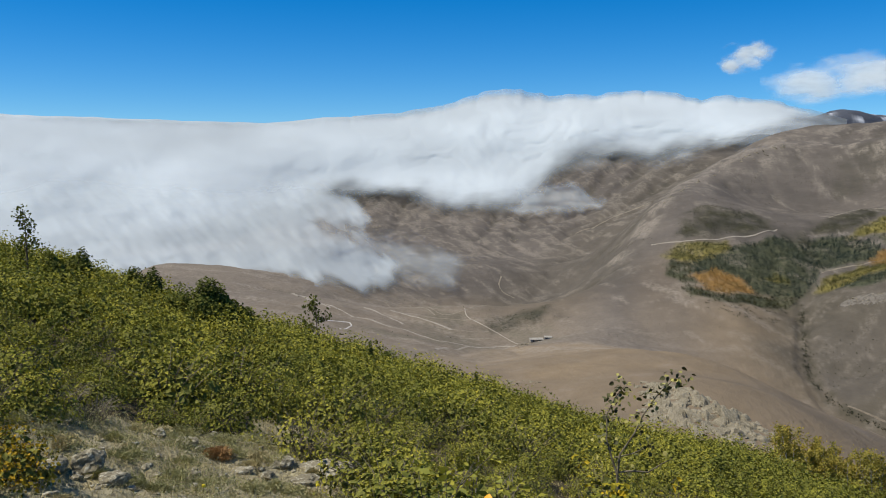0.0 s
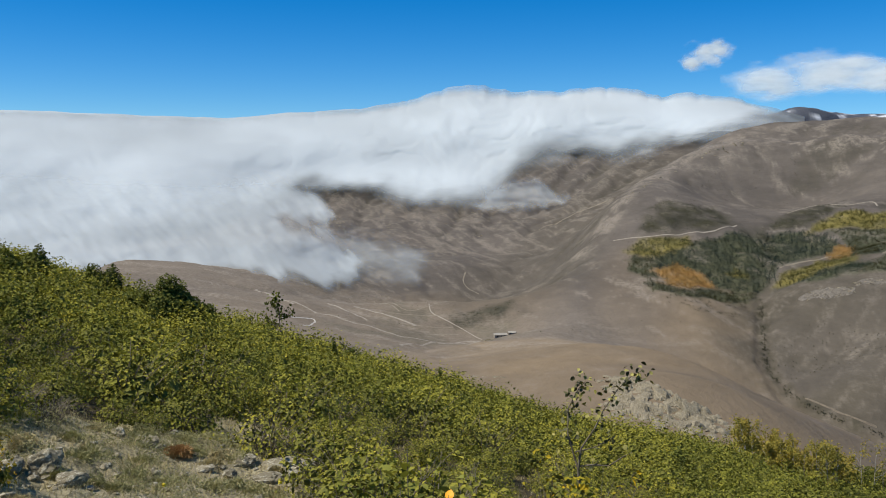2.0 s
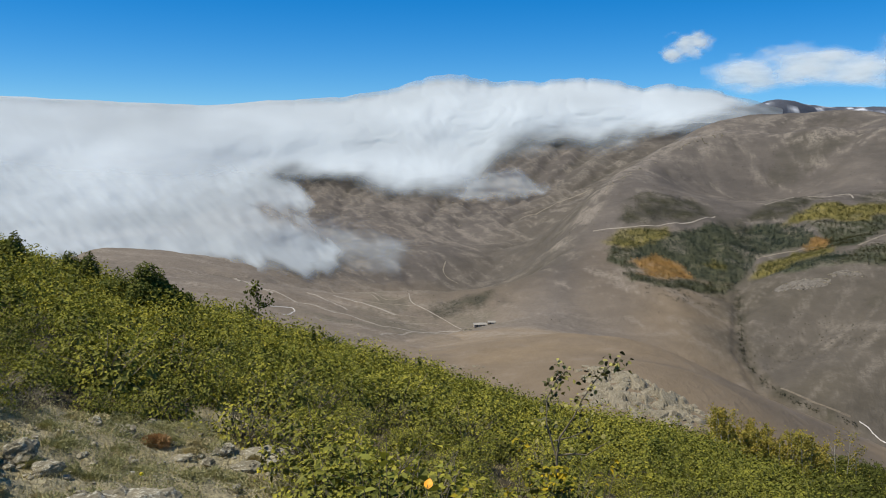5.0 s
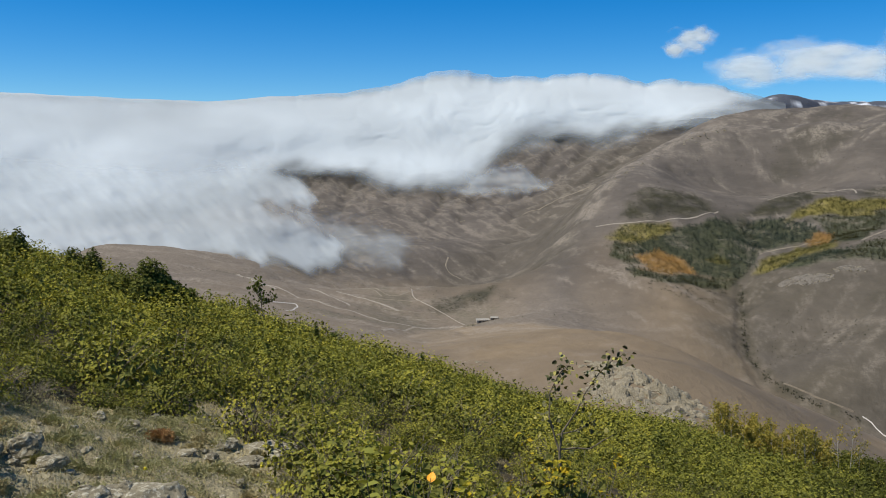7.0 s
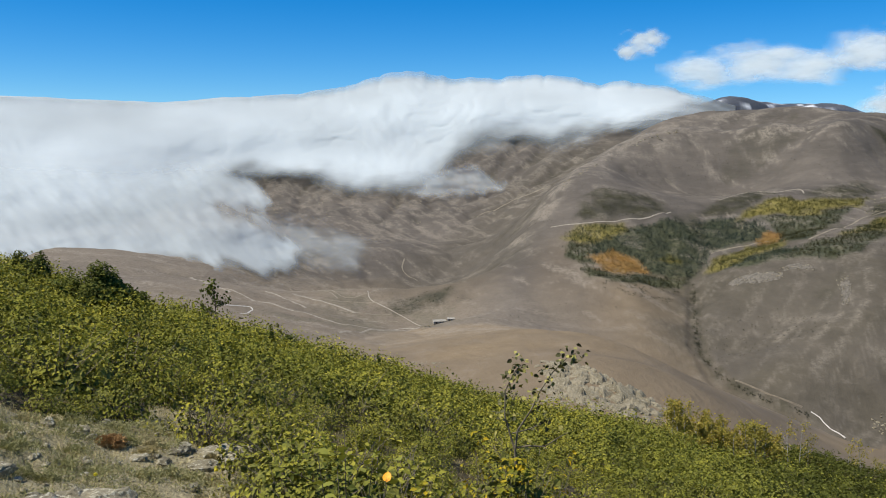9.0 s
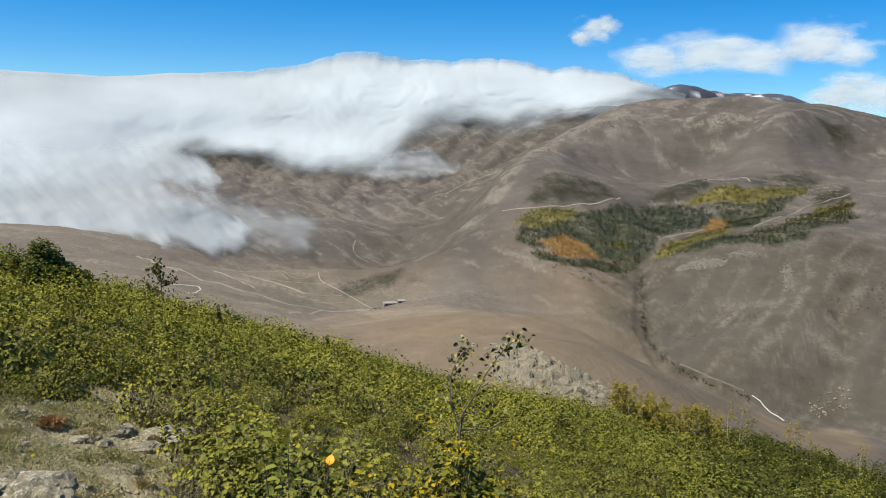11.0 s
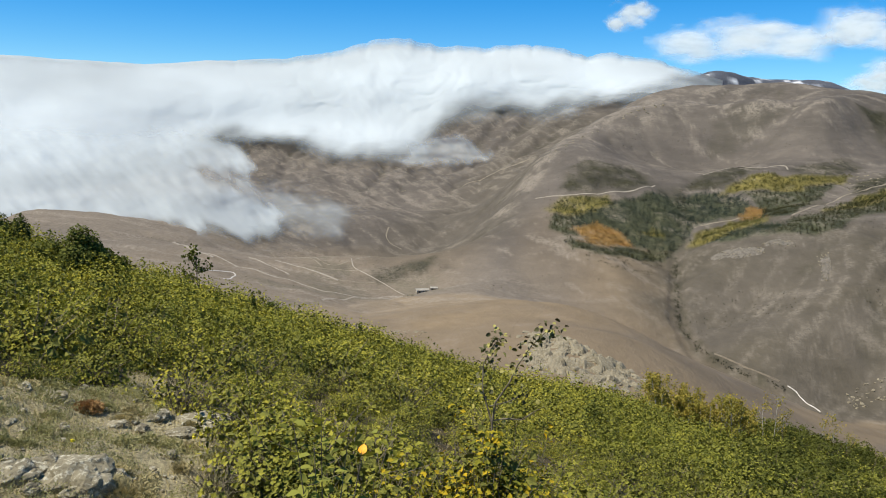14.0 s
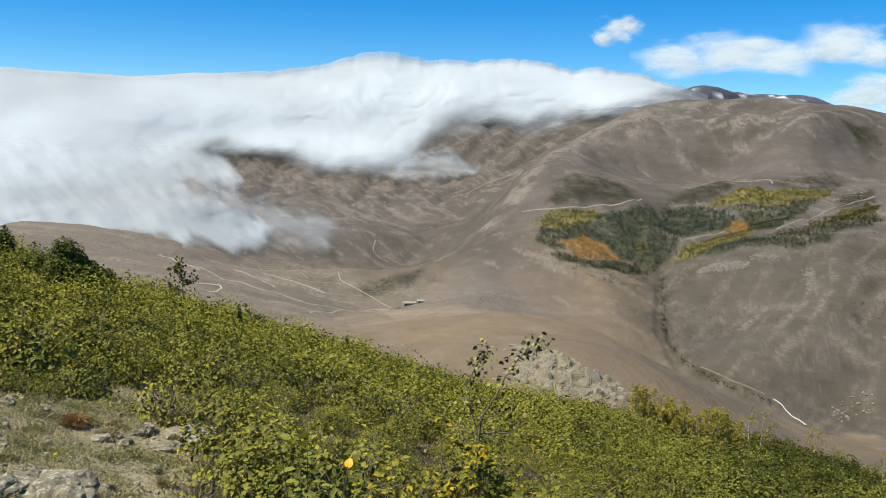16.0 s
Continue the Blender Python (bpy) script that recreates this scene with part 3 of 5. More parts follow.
    me = mesh_of("ground", np.stack([x, y, z], -1), np.vstack([f]), (M_MOUNTAIN, M_SOIL), True,
                 dict(tan=np.clip(tan, 0, 1), grey=np.clip(grey, 0, 1), turf=np.clip(turf, 0, 1), gold=np.clip(gold, 0, 1), rust=np.clip(rust, 0, 1), scree=scree, snow=snow, far_haze=0.9 * step(2950, 3300, np.hypot(x, y)), heath=np.clip(heath, 0, 1), litter=np.where(bare(x, y), 0.0, 1.0)),
                 np.repeat((rad[:-1] < 75), len(az)))
    tagged(new("ground", me), "dry stony mountainside and bare brown valley", "ground", kind="structure")


ground()


# ---- clouds ----
def cloud_sheet(name, az, rows, mat, label, category="cloud"):
    """rows: a list of (distance, slope, body) arrays along az, from the back to the foot."""
    v, body = [], []
    for r, s, b in rows:
        v.append(np.stack([r * np.sin(az), r * np.cos(az), EYE + r * s], -1))
        body.append(b)
    me = mesh_of(name, np.concatenate(v), grid_faces(len(rows), len(az)), mat, True, dict(body=np.clip(np.concatenate(body), 0, 1)))
    return tagged(new(name, me), label, category)


def clearance(deg, slopes):
    """For each bearing, how far the line of that slope runs before it meets the ground."""
    rad = np.linspace(900, 3600, 420)
    a = np.radians(deg)
    h = height(rad[:, None] * np.sin(a), rad[:, None] * np.cos(a))
    rise = np.maximum.accumulate((h - EYE) / rad[:, None], axis=0)
    out = np.empty((len(slopes), len(deg)))
    for j in range(len(deg)):
        out[:, j] = rad[np.clip(np.searchsorted(rise[:, j], slopes[:, j]), 0, len(rad) - 1)]
    return out


def settle(dist, least, most, gap, blur=7):
    """Cloud lying a little above the ground, its surface smoothed."""
    d = np.clip(dist - gap, least, most)
    k = np.ones(blur) / blur
    for axis in (0, 1):
        d = np.apply_along_axis(lambda v: np.convolve(np.pad(v, blur // 2, "edge"), k, "valid"), axis, d)
    return d


def cloud_bank():
    deg = np.arange(-36, 24.6, 0.14)
    az = np.radians(deg)
    top = np.interp(deg, [-36, -26.5, -20.1, -15.6, -12.1, -7.4, -3.2, -0.4, 1.4, 4.0, 6.1, 8.7, 11.6, 14.1, 15.8, 18.3, 20.4, 22.1, 24.6],
                    [0.07, 0.0717, 0.069, 0.0684, 0.0667, 0.073, 0.0787, 0.0857, 0.0945, 0.1055, 0.0994, 0.0982, 0.1006, 0.0991, 0.0915, 0.09, 0.0875, 0.0765, 0.066])
    top = np.convolve(np.pad(top, 7, "edge"), np.ones(15) / 15, "valid")
    curl = 0.0042 * (np.abs(fbm(deg / 2.5, deg * 0, 4, 68)) - 0.35) * (0.2 + 0.8 * step(-6, 2, deg)) + 0.0008 * fbm(deg / 2.5, deg * 0, 3, 62)
    for at, wide, tall in ((3.7, 1.5, 0.0045), (1.1, 1.1, 0.003), (5.6, 0.9, 0.0022), (11.4, 1.3, 0.003), (14.0, 1.2, 0.004), (8.6, 0.9, 0.0018), (19.8, 1.3, 0.003), (-4.5, 1.4, 0.0018), (17.4, 0.8, 0.002)):
        curl += tall * np.sqrt(np.clip(1 - ((deg - at) / wide) ** 2, 0, 1))
    foot = np.interp(deg, [-36, -22, -12, -9, -6.7, -2.0, 1.6, 4.9, 6.4, 6.9, 8.2, 10.3, 12.5, 16.0, 18.8, 20.2, 22.1, 24.6],
                     [-0.085, -0.08, -0.055, -0.04, -0.026, -0.027, -0.036, -0.04, -0.03, -0.016, -0.004, 0.006, 0.012, 0.024, 0.033, 0.039, 0.05, 0.058])
    foot = np.convolve(np.pad(foot, 4, "edge"), np.ones(9) / 9, "valid")
    ragged = fbm(deg / 1.3, deg * 0, 4, 69)
    crest = np.interp(deg, [-36, 0, 25], [2900, 3060, 3000])
    front = np.interp(deg, [-36, -10, -6, 9, 12, 17, 21, 25], [2000, 2130, 2280, 2280, 2340, 2420, 2630, 2600])
    thin = np.interp(deg, [-8, 0], [0.7, 0.4])
    rows = []
    for s in np.linspace(0, 1, 26):
        r = 4700 + (crest + 20 - 4700) * s
        rows.append((r, (top - 0.012 + 0.012 * s ** 3) * (0.55 + 0.45 * s) + curl * s ** 3 + 0.006 * fbm(deg / 3, np.full_like(deg, s * 9), 4, 61) * (1 - s), 1 - (1 - thin) * step(0.8, 1, s)))
    steps = np.linspace(0.01, 1, 100)
    g = steps[:, None]
    slopes = top + (foot - 0.014 - top) * g + curl * (1 - step(0.0, 0.14, g)) + 0.004 * ragged * g ** 5
    lies = settle(clearance(deg, slopes), np.full_like(slopes, 2200), np.full_like(slopes, 2850), np.interp(deg, [3, 8], [80, 25]), 45)
    r = crest + (front - crest) * g ** 0.6
    r = r + np.clip(lies - r, -60, np.interp(deg, [-3, 6, 12], [260, 300, 600])) * step(0.2, 0.75, g) * step(-16, -8, deg)
    # the sheet leans back everywhere: nothing hangs over what lies below it
    r = np.maximum.accumulate(r[::-1], axis=0)[::-1] - 90 * (g - 0.5)
    r = np.minimum(r, settle(clearance(deg, slopes), r * 0, r * 0 + 9999, 75, 15))
    r = settle(r, r * 0, r * 0 + 9999, 0, 35)
    d, h = np.broadcast_to(deg, r.shape), np.broadcast_to(g, r.shape)
    wx, wy = 0.5 * fbm(d / 3, h * 3, 3, 64), 0.5 * fbm(d / 3 + 9, h * 3, 3, 66)
    e = np.degrees(slopes)
    billow = np.abs(fbm(d / 2.3 + wx, e / 1.7 + wy, 4, 63, 0.45)) - 0.35
    lively = (0.3 + 0.7 * step(-7, 2, d)) * np.sin(np.pi * np.clip(h * 0.85 + 0.06, 0, 1)) ** 0.8 * (1 - 0.75 * step(0.25, 0.75, h))
    r = r - 150 * (top - foot) * billow * lively - 170 * (top - foot) * fbm(d / 6 + h, h * 2.2, 3, 67, 0.4) * np.sin(np.pi * h)
    fade = np.interp(deg, [-20, -7, 5, 8, 20], [0.07, 0.055, 0.065, 0.085, 0.055])
    for k in range(len(steps)):
        s = slopes[k]
        drip = 0.006 * fbm(deg / 2.0 - s * 25, s * 30, 3, 70, 0.5) + 0.006 * fbm(deg / 3.5, s * 14, 3, 74)
        low = step(0, 1, (s - foot + 0.011 + drip) / fade)
        rows.append((r[k], s, (thin + (1 - thin) * step(0, 0.1, steps[k])) * low * (1 - step(21.0, 24.6, deg) * 0.9)))
    cloud_sheet("cloud_bank", az, rows, M_CLOUD, "thick white cloud bank rolling over the mountain ridge")


def flow_cloud(name, outline, soft, lo, hi, low, high, dist, mat, label, category, seed, lean=1.0, gap=40, glide=False):
    """A sheet of cloud inside an outline of bearings and slopes (both in degrees), drawn out down the slope at its rim."""
    deg = np.arange(lo, hi, 0.13)
    az = np.radians(deg)
    slopes = np.repeat(np.linspace(high, low, 110)[:, None], len(deg), 1)
    lies = settle(clearance(deg, slopes), np.full_like(slopes, dist[0]), np.full_like(slopes, dist[1]), gap, 15)
    if glide:
        g = np.linspace(0, 1, len(slopes))[:, None]
        far = dist[1] + (np.interp(deg, [-36, -12, -6, 1], [1490, 1490, 1440, 1400]) - dist[1]) * np.minimum(g * 1.06, 1)
        lies = far + np.clip(lies - far, -80, 160) * step(0.3, 0.8, g) * step(-10, -4, deg)
    lies = settle(np.maximum.accumulate(lies[::-1], axis=0)[::-1], lies * 0, lies * 0 + 9999, 0, 9)
    d, e = np.broadcast_to(deg, slopes.shape), np.degrees(slopes)
    # torn along the fall of the cloud, down to the east
    along, across = (d - e * lean) / 3.0, (d * lean + e) / 1.2
    wx, wy = 0.7 * fbm(along, across, 3, seed, 0.5), 0.4 * fbm(along + 5, across, 3, seed + 1, 0.5)
    body = np.clip(1.45 * covers(d + wx, e + wy, outline, soft), 0, 1)
    if glide:
        body = body * step(0, 0.5, g)
    lump = fbm(d / 6.0, e / 2.5, 4, seed + 2, 0.45) + 0.25 * fbm(along, across, 3, seed + 3)
    rows = [(lies[k] - 26 * lump[k], slopes[k], body[k]) for k in range(len(slopes))]
    cloud_sheet(name, az, rows, mat, label, category)


TONGUE = [(-60, 6), (-22, 3.0), (-12.5, 1.6), (-8.6, 0.8), (-7.2, -0.2), (-6.0, -1.3), (-5.4, -2.7), (-5.6, -3.1), (-6.6, -2.5), (-8.2, -2.0), (-9.0, -2.3), (-6.8, -3.4), (-4.9, -4.0), (-3.6, -4.6), (-2.9, -5.2),
          (-3.3, -6.2), (-5.0, -6.5), (-7.1, -6.3), (-9.2, -5.8), (-12.6, -5.5), (-16.0, -5.5), (-20, -5.5), (-60, -5.4)]
MIST = [(-5.2, -3.6), (-2.0, -3.7), (-0.6, -4.2), (1.0, -5.1), (0.2, -6.0), (-2.4, -6.0), (-4.4, -5.6)]
VEIL = [(5.4, -0.2), (7.4, 0.1), (8.9, -0.8), (10.3, -1.3), (9.0, -1.7), (7.0, -1.7), (4.6, -1.9)]


def puff_cloud(at_deg, slope, wide, tall, dist, seed, lobes):
    """A fair-weather cloud: a lumpy pillow, thick in the middle."""
    n = 70
    p, q = np.meshgrid(np.linspace(-1, 1, n), np.linspace(-1, 1, n), indexing="ij")
    d = np.full(p.shape, -1.0)
    for lx, ly, lw, lh in lobes:
        d = np.maximum(d, 1 - np.hypot((p - lx) / (lw * 1.4), (q - ly) / (lh * 1.4)))
    d = d + 0.16 * fbm(p * 3 + seed, q * 3, 5, seed)
    verts, body, faces = [], [], []
    for k, side in enumerate((-1, 1)):
        r = dist + 240 * q + side * 14 * np.clip(d, 0, 1)
        a = np.radians(at_deg + p * wide)
        verts.append(np.stack([r * np.sin(a), r * np.cos(a), EYE + r * (slope + q * tall)], -1).reshape(-1, 3))
        body.append(step(-0.15, 1.05, d).ravel())
        faces.append(grid_faces(n, n) + k * n * n)
    me = mesh_of("fair_cloud", np.concatenate(verts), np.concatenate(faces), M_PUFF, True, dict(body=np.concatenate(body)))
    tagged(new("fair_cloud", me), "small white fair-weather cloud in a blue sky", "cloud", "clouds in the blue sky")


cloud_bank()
flow_cloud("cloud_tongue", TONGUE, 1.5, -36, 0.5, -0.135, 0.05, (1400, 2150), M_TONGUE, "pale grey cloud tongue sinking into the valley", "cloud", 71, glide=True)
flow_cloud("mist", MIST, 1.9, -8, 4, -0.13, -0.04, (1380, 1900), M_WISP, "thin torn mist drifting before the bowl", "mist", 81, gap=90)
flow_cloud("cloud_veil", VEIL, 0.8, 2, 13, -0.05, 0.025, (1900, 2300), M_VEIL, "torn thin veil of cloud along the bank's foot", "cloud", 173)
puff_cloud(18.75, 0.1335, 2.3, 0.026, 4720, 3, [(0.0, 0.0, 0.55, 0.6), (0.3, 0.22, 0.42, 0.48), (-0.35, -0.25, 0.35, 0.38)])
puff_cloud(25.8, 0.108, 6.2, 0.035, 4100, 5, [(-0.55, -0.15, 0.42, 0.6), (0.0, 0.05, 0.5, 0.7), (0.45, -0.1, 0.45, 0.55), (0.2, 0.3, 0.3, 0.4)])
puff_cloud(32.3, 0.117, 3.4, 0.034, 4000, 9, [(-0.1, 0.1, 0.7, 0.7), (0.4, -0.2, 0.5, 0.5)])
puff_cloud(34.6, 0.066, 4.0, 0.03, 4750, 12, [(0.0, 0.0, 0.8, 0.8), (-0.4, -0.2, 0.5, 0.5)])


# ---- scrub ----
def leaves(centres, normals, length, width, rng):
    """Small folded leaves, one island each."""
    n = len(centres)
    nor = normals / np.maximum(np.linalg.norm(normals, axis=1, keepdims=True), 1e-6)
    t = rng.normal(size=(n, 3))
    t -= (t * nor).sum(1, keepdims=True) * nor
    t /= np.maximum(np.linalg.norm(t, axis=1, keepdims=True), 1e-6)
    s = np.cross(nor, t)
    length = (length * rng.uniform(0.7, 1.3, n))[:, None]
    w = length * width
    a, b = centres - t * length / 2, centres + t * length / 2
    c, d = centres + s * w / 2 + nor * w * 0.18, centres - s * w / 2 + nor * w * 0.18
    v = np.stack([a, d, b, c], 1).reshape(-1, 3)
    return v, np.arange(4 * n).reshape(-1, 4)


def dome(n, rng, radius, tall, lumps=9):
    """Points and outward directions on a lumpy low crown."""
    ang, el = rng.uniform(0, 2 * np.pi, n), np.arcsin(rng.uniform(0.0, 1, n))
    d = np.stack([np.cos(el) * np.cos(ang), np.cos(el) * np.sin(ang), np.sin(el)], 1)
    seeds = rng.normal(size=(lumps, 3))
    seeds[:, 2] = np.abs(seeds[:, 2])
    seeds /= np.linalg.norm(seeds, axis=1, keepdims=True)
    swell = 0.56 + 0.55 * np.max(np.clip(d @ seeds.T, 0, 1) ** 7, axis=1)
    depth = 1 - 0.55 * rng.random(n) ** 2.2
    return d * (swell * depth)[:, None] * np.array([radius, radius, tall]), d


def tube(points, radii, sides=4):
    p = np.asarray(points, float)
    v = []
    for k in range(len(p)):
        t = p[min(k + 1, len(p) - 1)] - p[max(k - 1, 0)]
        t = t / max(np.linalg.norm(t), 1e-9)
        a = np.cross(t, (0.31, 0.9, 0.11))
        a /= max(np.linalg.norm(a), 1e-9)
        b = np.cross(t, a)
        w = np.linspace(0, 2 * np.pi, sides, endpoint=False)
        v.append(p[k] + radii[k] * (np.cos(w)[:, None] * a + np.sin(w)[:, None] * b))
    return np.concatenate(v), grid_faces(len(p), sides, True)


def bundle(tubes):
    v, f, k = [], [], 0
    for a, b in tubes:
        v.append(a)
        f.append(b + k)
        k += len(a)
    return np.concatenate(v), np.concatenate(f)


def twigs(count, rng, radius, tall, thick=0.004):
    out = []
    for _ in range(count):
        a, reach = rng.uniform(0, 2 * np.pi), rng.uniform(0.3, 0.95) * radius
        top = np.array([np.cos(a) * reach, np.sin(a) * reach, tall * rng.uniform(0.45, 0.9)])
        mid = top * np.array([0.45, 0.45, 0.55]) + rng.normal(0, 0.03, 3)
        foot = np.array([np.cos(a), np.sin(a), 0]) * radius * 0.12 * rng.random()
        out.append(tube([foot - (0, 0, 0.05), mid, top], [thick, thick * 0.7, thick * 0.25], 3))
    return bundle(out)


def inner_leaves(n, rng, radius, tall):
    """Inner leaves, coloured dark for a crown's inner shade; they keep light out."""
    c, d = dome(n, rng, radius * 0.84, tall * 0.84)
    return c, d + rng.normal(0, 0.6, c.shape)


def shrub_kind(name, count, radius, tall, leaf, mat, rng, wood=12, width=0.72):
    c, d = dome(count, rng, radius, tall)
    nor = d + rng.normal(0, 0.48, c.shape) + (0, 0, 0.25)
    v, f = leaves(c, nor, leaf, width, rng)
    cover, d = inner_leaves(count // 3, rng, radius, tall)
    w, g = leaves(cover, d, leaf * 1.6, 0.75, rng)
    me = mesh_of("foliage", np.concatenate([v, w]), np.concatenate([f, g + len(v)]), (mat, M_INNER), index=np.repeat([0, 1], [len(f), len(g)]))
    return me, mesh_of("brushwood", *twigs(wood, rng, radius, tall), M_TWIG)


def scatter(r0, r1, spacing, rng):
    out, r = [], r0
    while r < r1:
        gap = spacing * (1 + r / 60)
        for a in np.arange(-33 + rng.uniform(0, 1), 43, np.degrees(gap / r)):
            ang, rr = radians(a + rng.normal(0, 0.3) * np.degrees(gap / r)), r + rng.normal(0, 0.3) * gap
            out.append((rr * math.sin(ang), rr * math.cos(ang)))
        r += gap
    p = np.array(out)
    return p[~bare(p[:, 0], p[:, 1])]


def greener(x, y):
    """Where the scrub is still green: in drifts, and more so to the east."""
    return fbm(x / 1.8, y / 1.8, 3, 99) + 1.6 * step(0.2, 0.42, x / np.hypot(x, y)) + 0.25 * step(-0.14, -0.34, x / np.hypot(x, y)) > 0.5


def scrub():
    rng = np.random.default_rng(11)
    kinds = [shrub_kind("shrub", (1150, 1150, 1000, 1150, 560)[k], 0.37, 0.38, 0.0235, M_SCRUB, rng, (16, 18, 22, 16, 44)[k]) for k in range(5)]
    kinds += [shrub_kind("shrub", 1150, 0.37, 0.38, 0.0235, M_GREEN, rng, 16) for _ in range(3)]
    fresh = []
    spots = scatter(4.0, 60, 0.42, rng)
    spots = spots[(spots[:, 1] > 5.0) | (spots[:, 0] > -0.3)]
    far = np.hypot(spots[:, 0], spots[:, 1])
    order = np.argsort(far)
    spots, far = spots[order], far[order]
    z = near_height(spots[:, 0], spots[:, 1])
    swells = np.clip(1 + 0.6 * fbm(spots[:, 0] / 1.5, spots[:, 1] / 1.5, 3, 97), 0.45, 1.6)
    for k in range(300):
        green = bool(greener(spots[k, 0], spots[k, 1]))
        f, w = kinds[5 + k % 3 if green else k % 5]
        at = (spots[k, 0], spots[k, 1], z[k] - 0.02)
        turn, size = rng.uniform(0, 6.28), rng.uniform(0.6, 1.3) * swells[k]
        ob = base("shrub", at, "low green leafy shrub on the slope" if green else "low olive-green shrub with yellowing leaves on the slope", "shrub", "scrub on the slope", turn, size)
        piece("foliage", f, ob)
        piece("brushwood", w, ob, "grey bare twigs")
    edge = brow(spots[:, 0] / far)
    keep = [k for k in range(300, len(spots)) if far[k] < edge[k] + 7.5]
    vs, fs, n = [], [], 0
    for k in keep:
        count = int(np.clip(370 * (14 / far[k]) ** 0.9, 140, 450))
        size = min(1.65, rng.uniform(0.6, 1.25) * (1 + far[k] / 70) * swells[k])
        c, d = dome(count, rng, 0.4 * size, 0.42 * size)
        v, f = leaves(c + (spots[k, 0], spots[k, 1], z[k]), d + rng.normal(0, 0.48, c.shape) + (0, 0, 0.25), 0.025 + 0.0014 * far[k], 0.7, rng)
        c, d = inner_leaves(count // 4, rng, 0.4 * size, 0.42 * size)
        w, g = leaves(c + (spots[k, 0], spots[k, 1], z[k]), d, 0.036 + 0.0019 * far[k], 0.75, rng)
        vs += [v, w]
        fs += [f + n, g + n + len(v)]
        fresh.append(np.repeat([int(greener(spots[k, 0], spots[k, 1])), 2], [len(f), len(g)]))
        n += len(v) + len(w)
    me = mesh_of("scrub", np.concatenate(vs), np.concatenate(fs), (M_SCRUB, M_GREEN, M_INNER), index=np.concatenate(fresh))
    tagged(new("scrub", me), "dense olive-green and yellow scrub covering the hillside", "scrub", kind="stuff")


scrub()


# ---- roads and tracks ----
FOREST_ROAD = [(332, 1403), (357, 1389), (411, 1382), (459, 1384), (501, 1395), (540, 1423)]
UPPER_ROAD = [(643, 1467), (679, 1486), (715, 1513), (766, 1591), (732, 1501), (743, 1460), (777, 1446), (772, 1417)]
EAST_TRACK = [(634, 1147), (688, 1185), (760, 1239), (804, 1245), (867, 1275)]
VALLEY_TRACK = [(94, 1086), (72, 1144), (53, 1177), (34, 1210), (31, 1250)]
BOWL_TRACK = [(130, 1589), (111, 1626), (106, 1655), (113, 1694)]
WEST_TRACK = [(-225, 1319), (-173, 1210), (-125, 1139), (-72, 1092), (-23, 1062), (24, 1046), (88, 1074)]
HAIRPIN = [(-147, 1027), (-130, 1042), (-117, 1056), (-110, 1048), (-110, 996), (-117, 987)]
MEADOW_TRACK = [(-112, 1233), (-91, 1211), (-70, 1180), (-51, 1129)]
STREAM_BED = [(431, 762), (436, 755), (435.5, 747), (437, 738), (440.5, 731), (442, 722)]
MEADOW_STRIP = [(-74, 1232), (-42, 1201), (-11, 1170), (12, 1146)]
VALLEY_STRIP = [(-8, 930), (23, 994), (60, 1076), (91, 1078)]
WEST_SCREE = [(-231, 1350), (-193, 1239), (-167, 1190), (-148, 1153)]
SCREE_SLIDE = [(-135, 1789), (-129, 1685), (-124, 1593), (-121, 1529)]
FOLD_TRACK = [(84, 970), (93, 978), (102, 997)]
BANK_TRACK = [(392, 839), (401, 813), (411, 785), (426, 768)]


def smooth_line(points, step_m):
    """Points along a rounded line through the given ones."""
    p = np.asarray(points, float)
    q = np.vstack([2 * p[0] - p[1], p, 2 * p[-1] - p[-2]])
    out = []
    for k in range(1, len(q) - 2):
        n = max(2, int(np.hypot(*(q[k + 1] - q[k])) / step_m))
        for t in np.linspace(0, 1, n, endpoint=False):
            a, b, c, d = q[k - 1], q[k], q[k + 1], q[k + 2]
            out.append(0.5 * (2 * b + (c - a) * t + (2 * a - 5 * b + 4 * c - d) * t * t + (3 * b - a - 3 * c + d) * t ** 3))
    return np.array(out + [p[-1]])


def road(points, width, mat, label, name="road", lift=0.4):
    line = smooth_line(points, 5)
    t = np.gradient(line, axis=0)
    t /= np.maximum(np.linalg.norm(t, axis=1, keepdims=True), 1e-6)
    side = np.stack([t[:, 1], -t[:, 0]], 1)
    wob = width * (1 + 0.35 * fbm(np.arange(len(line)) / 4.0, np.zeros(len(line)), 3, int(width * 7) + len(line)))[:, None]
    v = []
    for w in (-0.9, -0.4, 0.0, 0.4, 0.9):
        p = line + side * wob * w
        v.append(np.stack([p[:, 0], p[:, 1], lie_of(p[:, 0], p[:, 1]) + (-0.35 if abs(w) > 0.6 else lift)], 1))
    me = mesh_of(name, np.concatenate(v), grid_faces(5, len(line)), mat, True)
    tagged(new(name, me), label, "road", kind="structure")


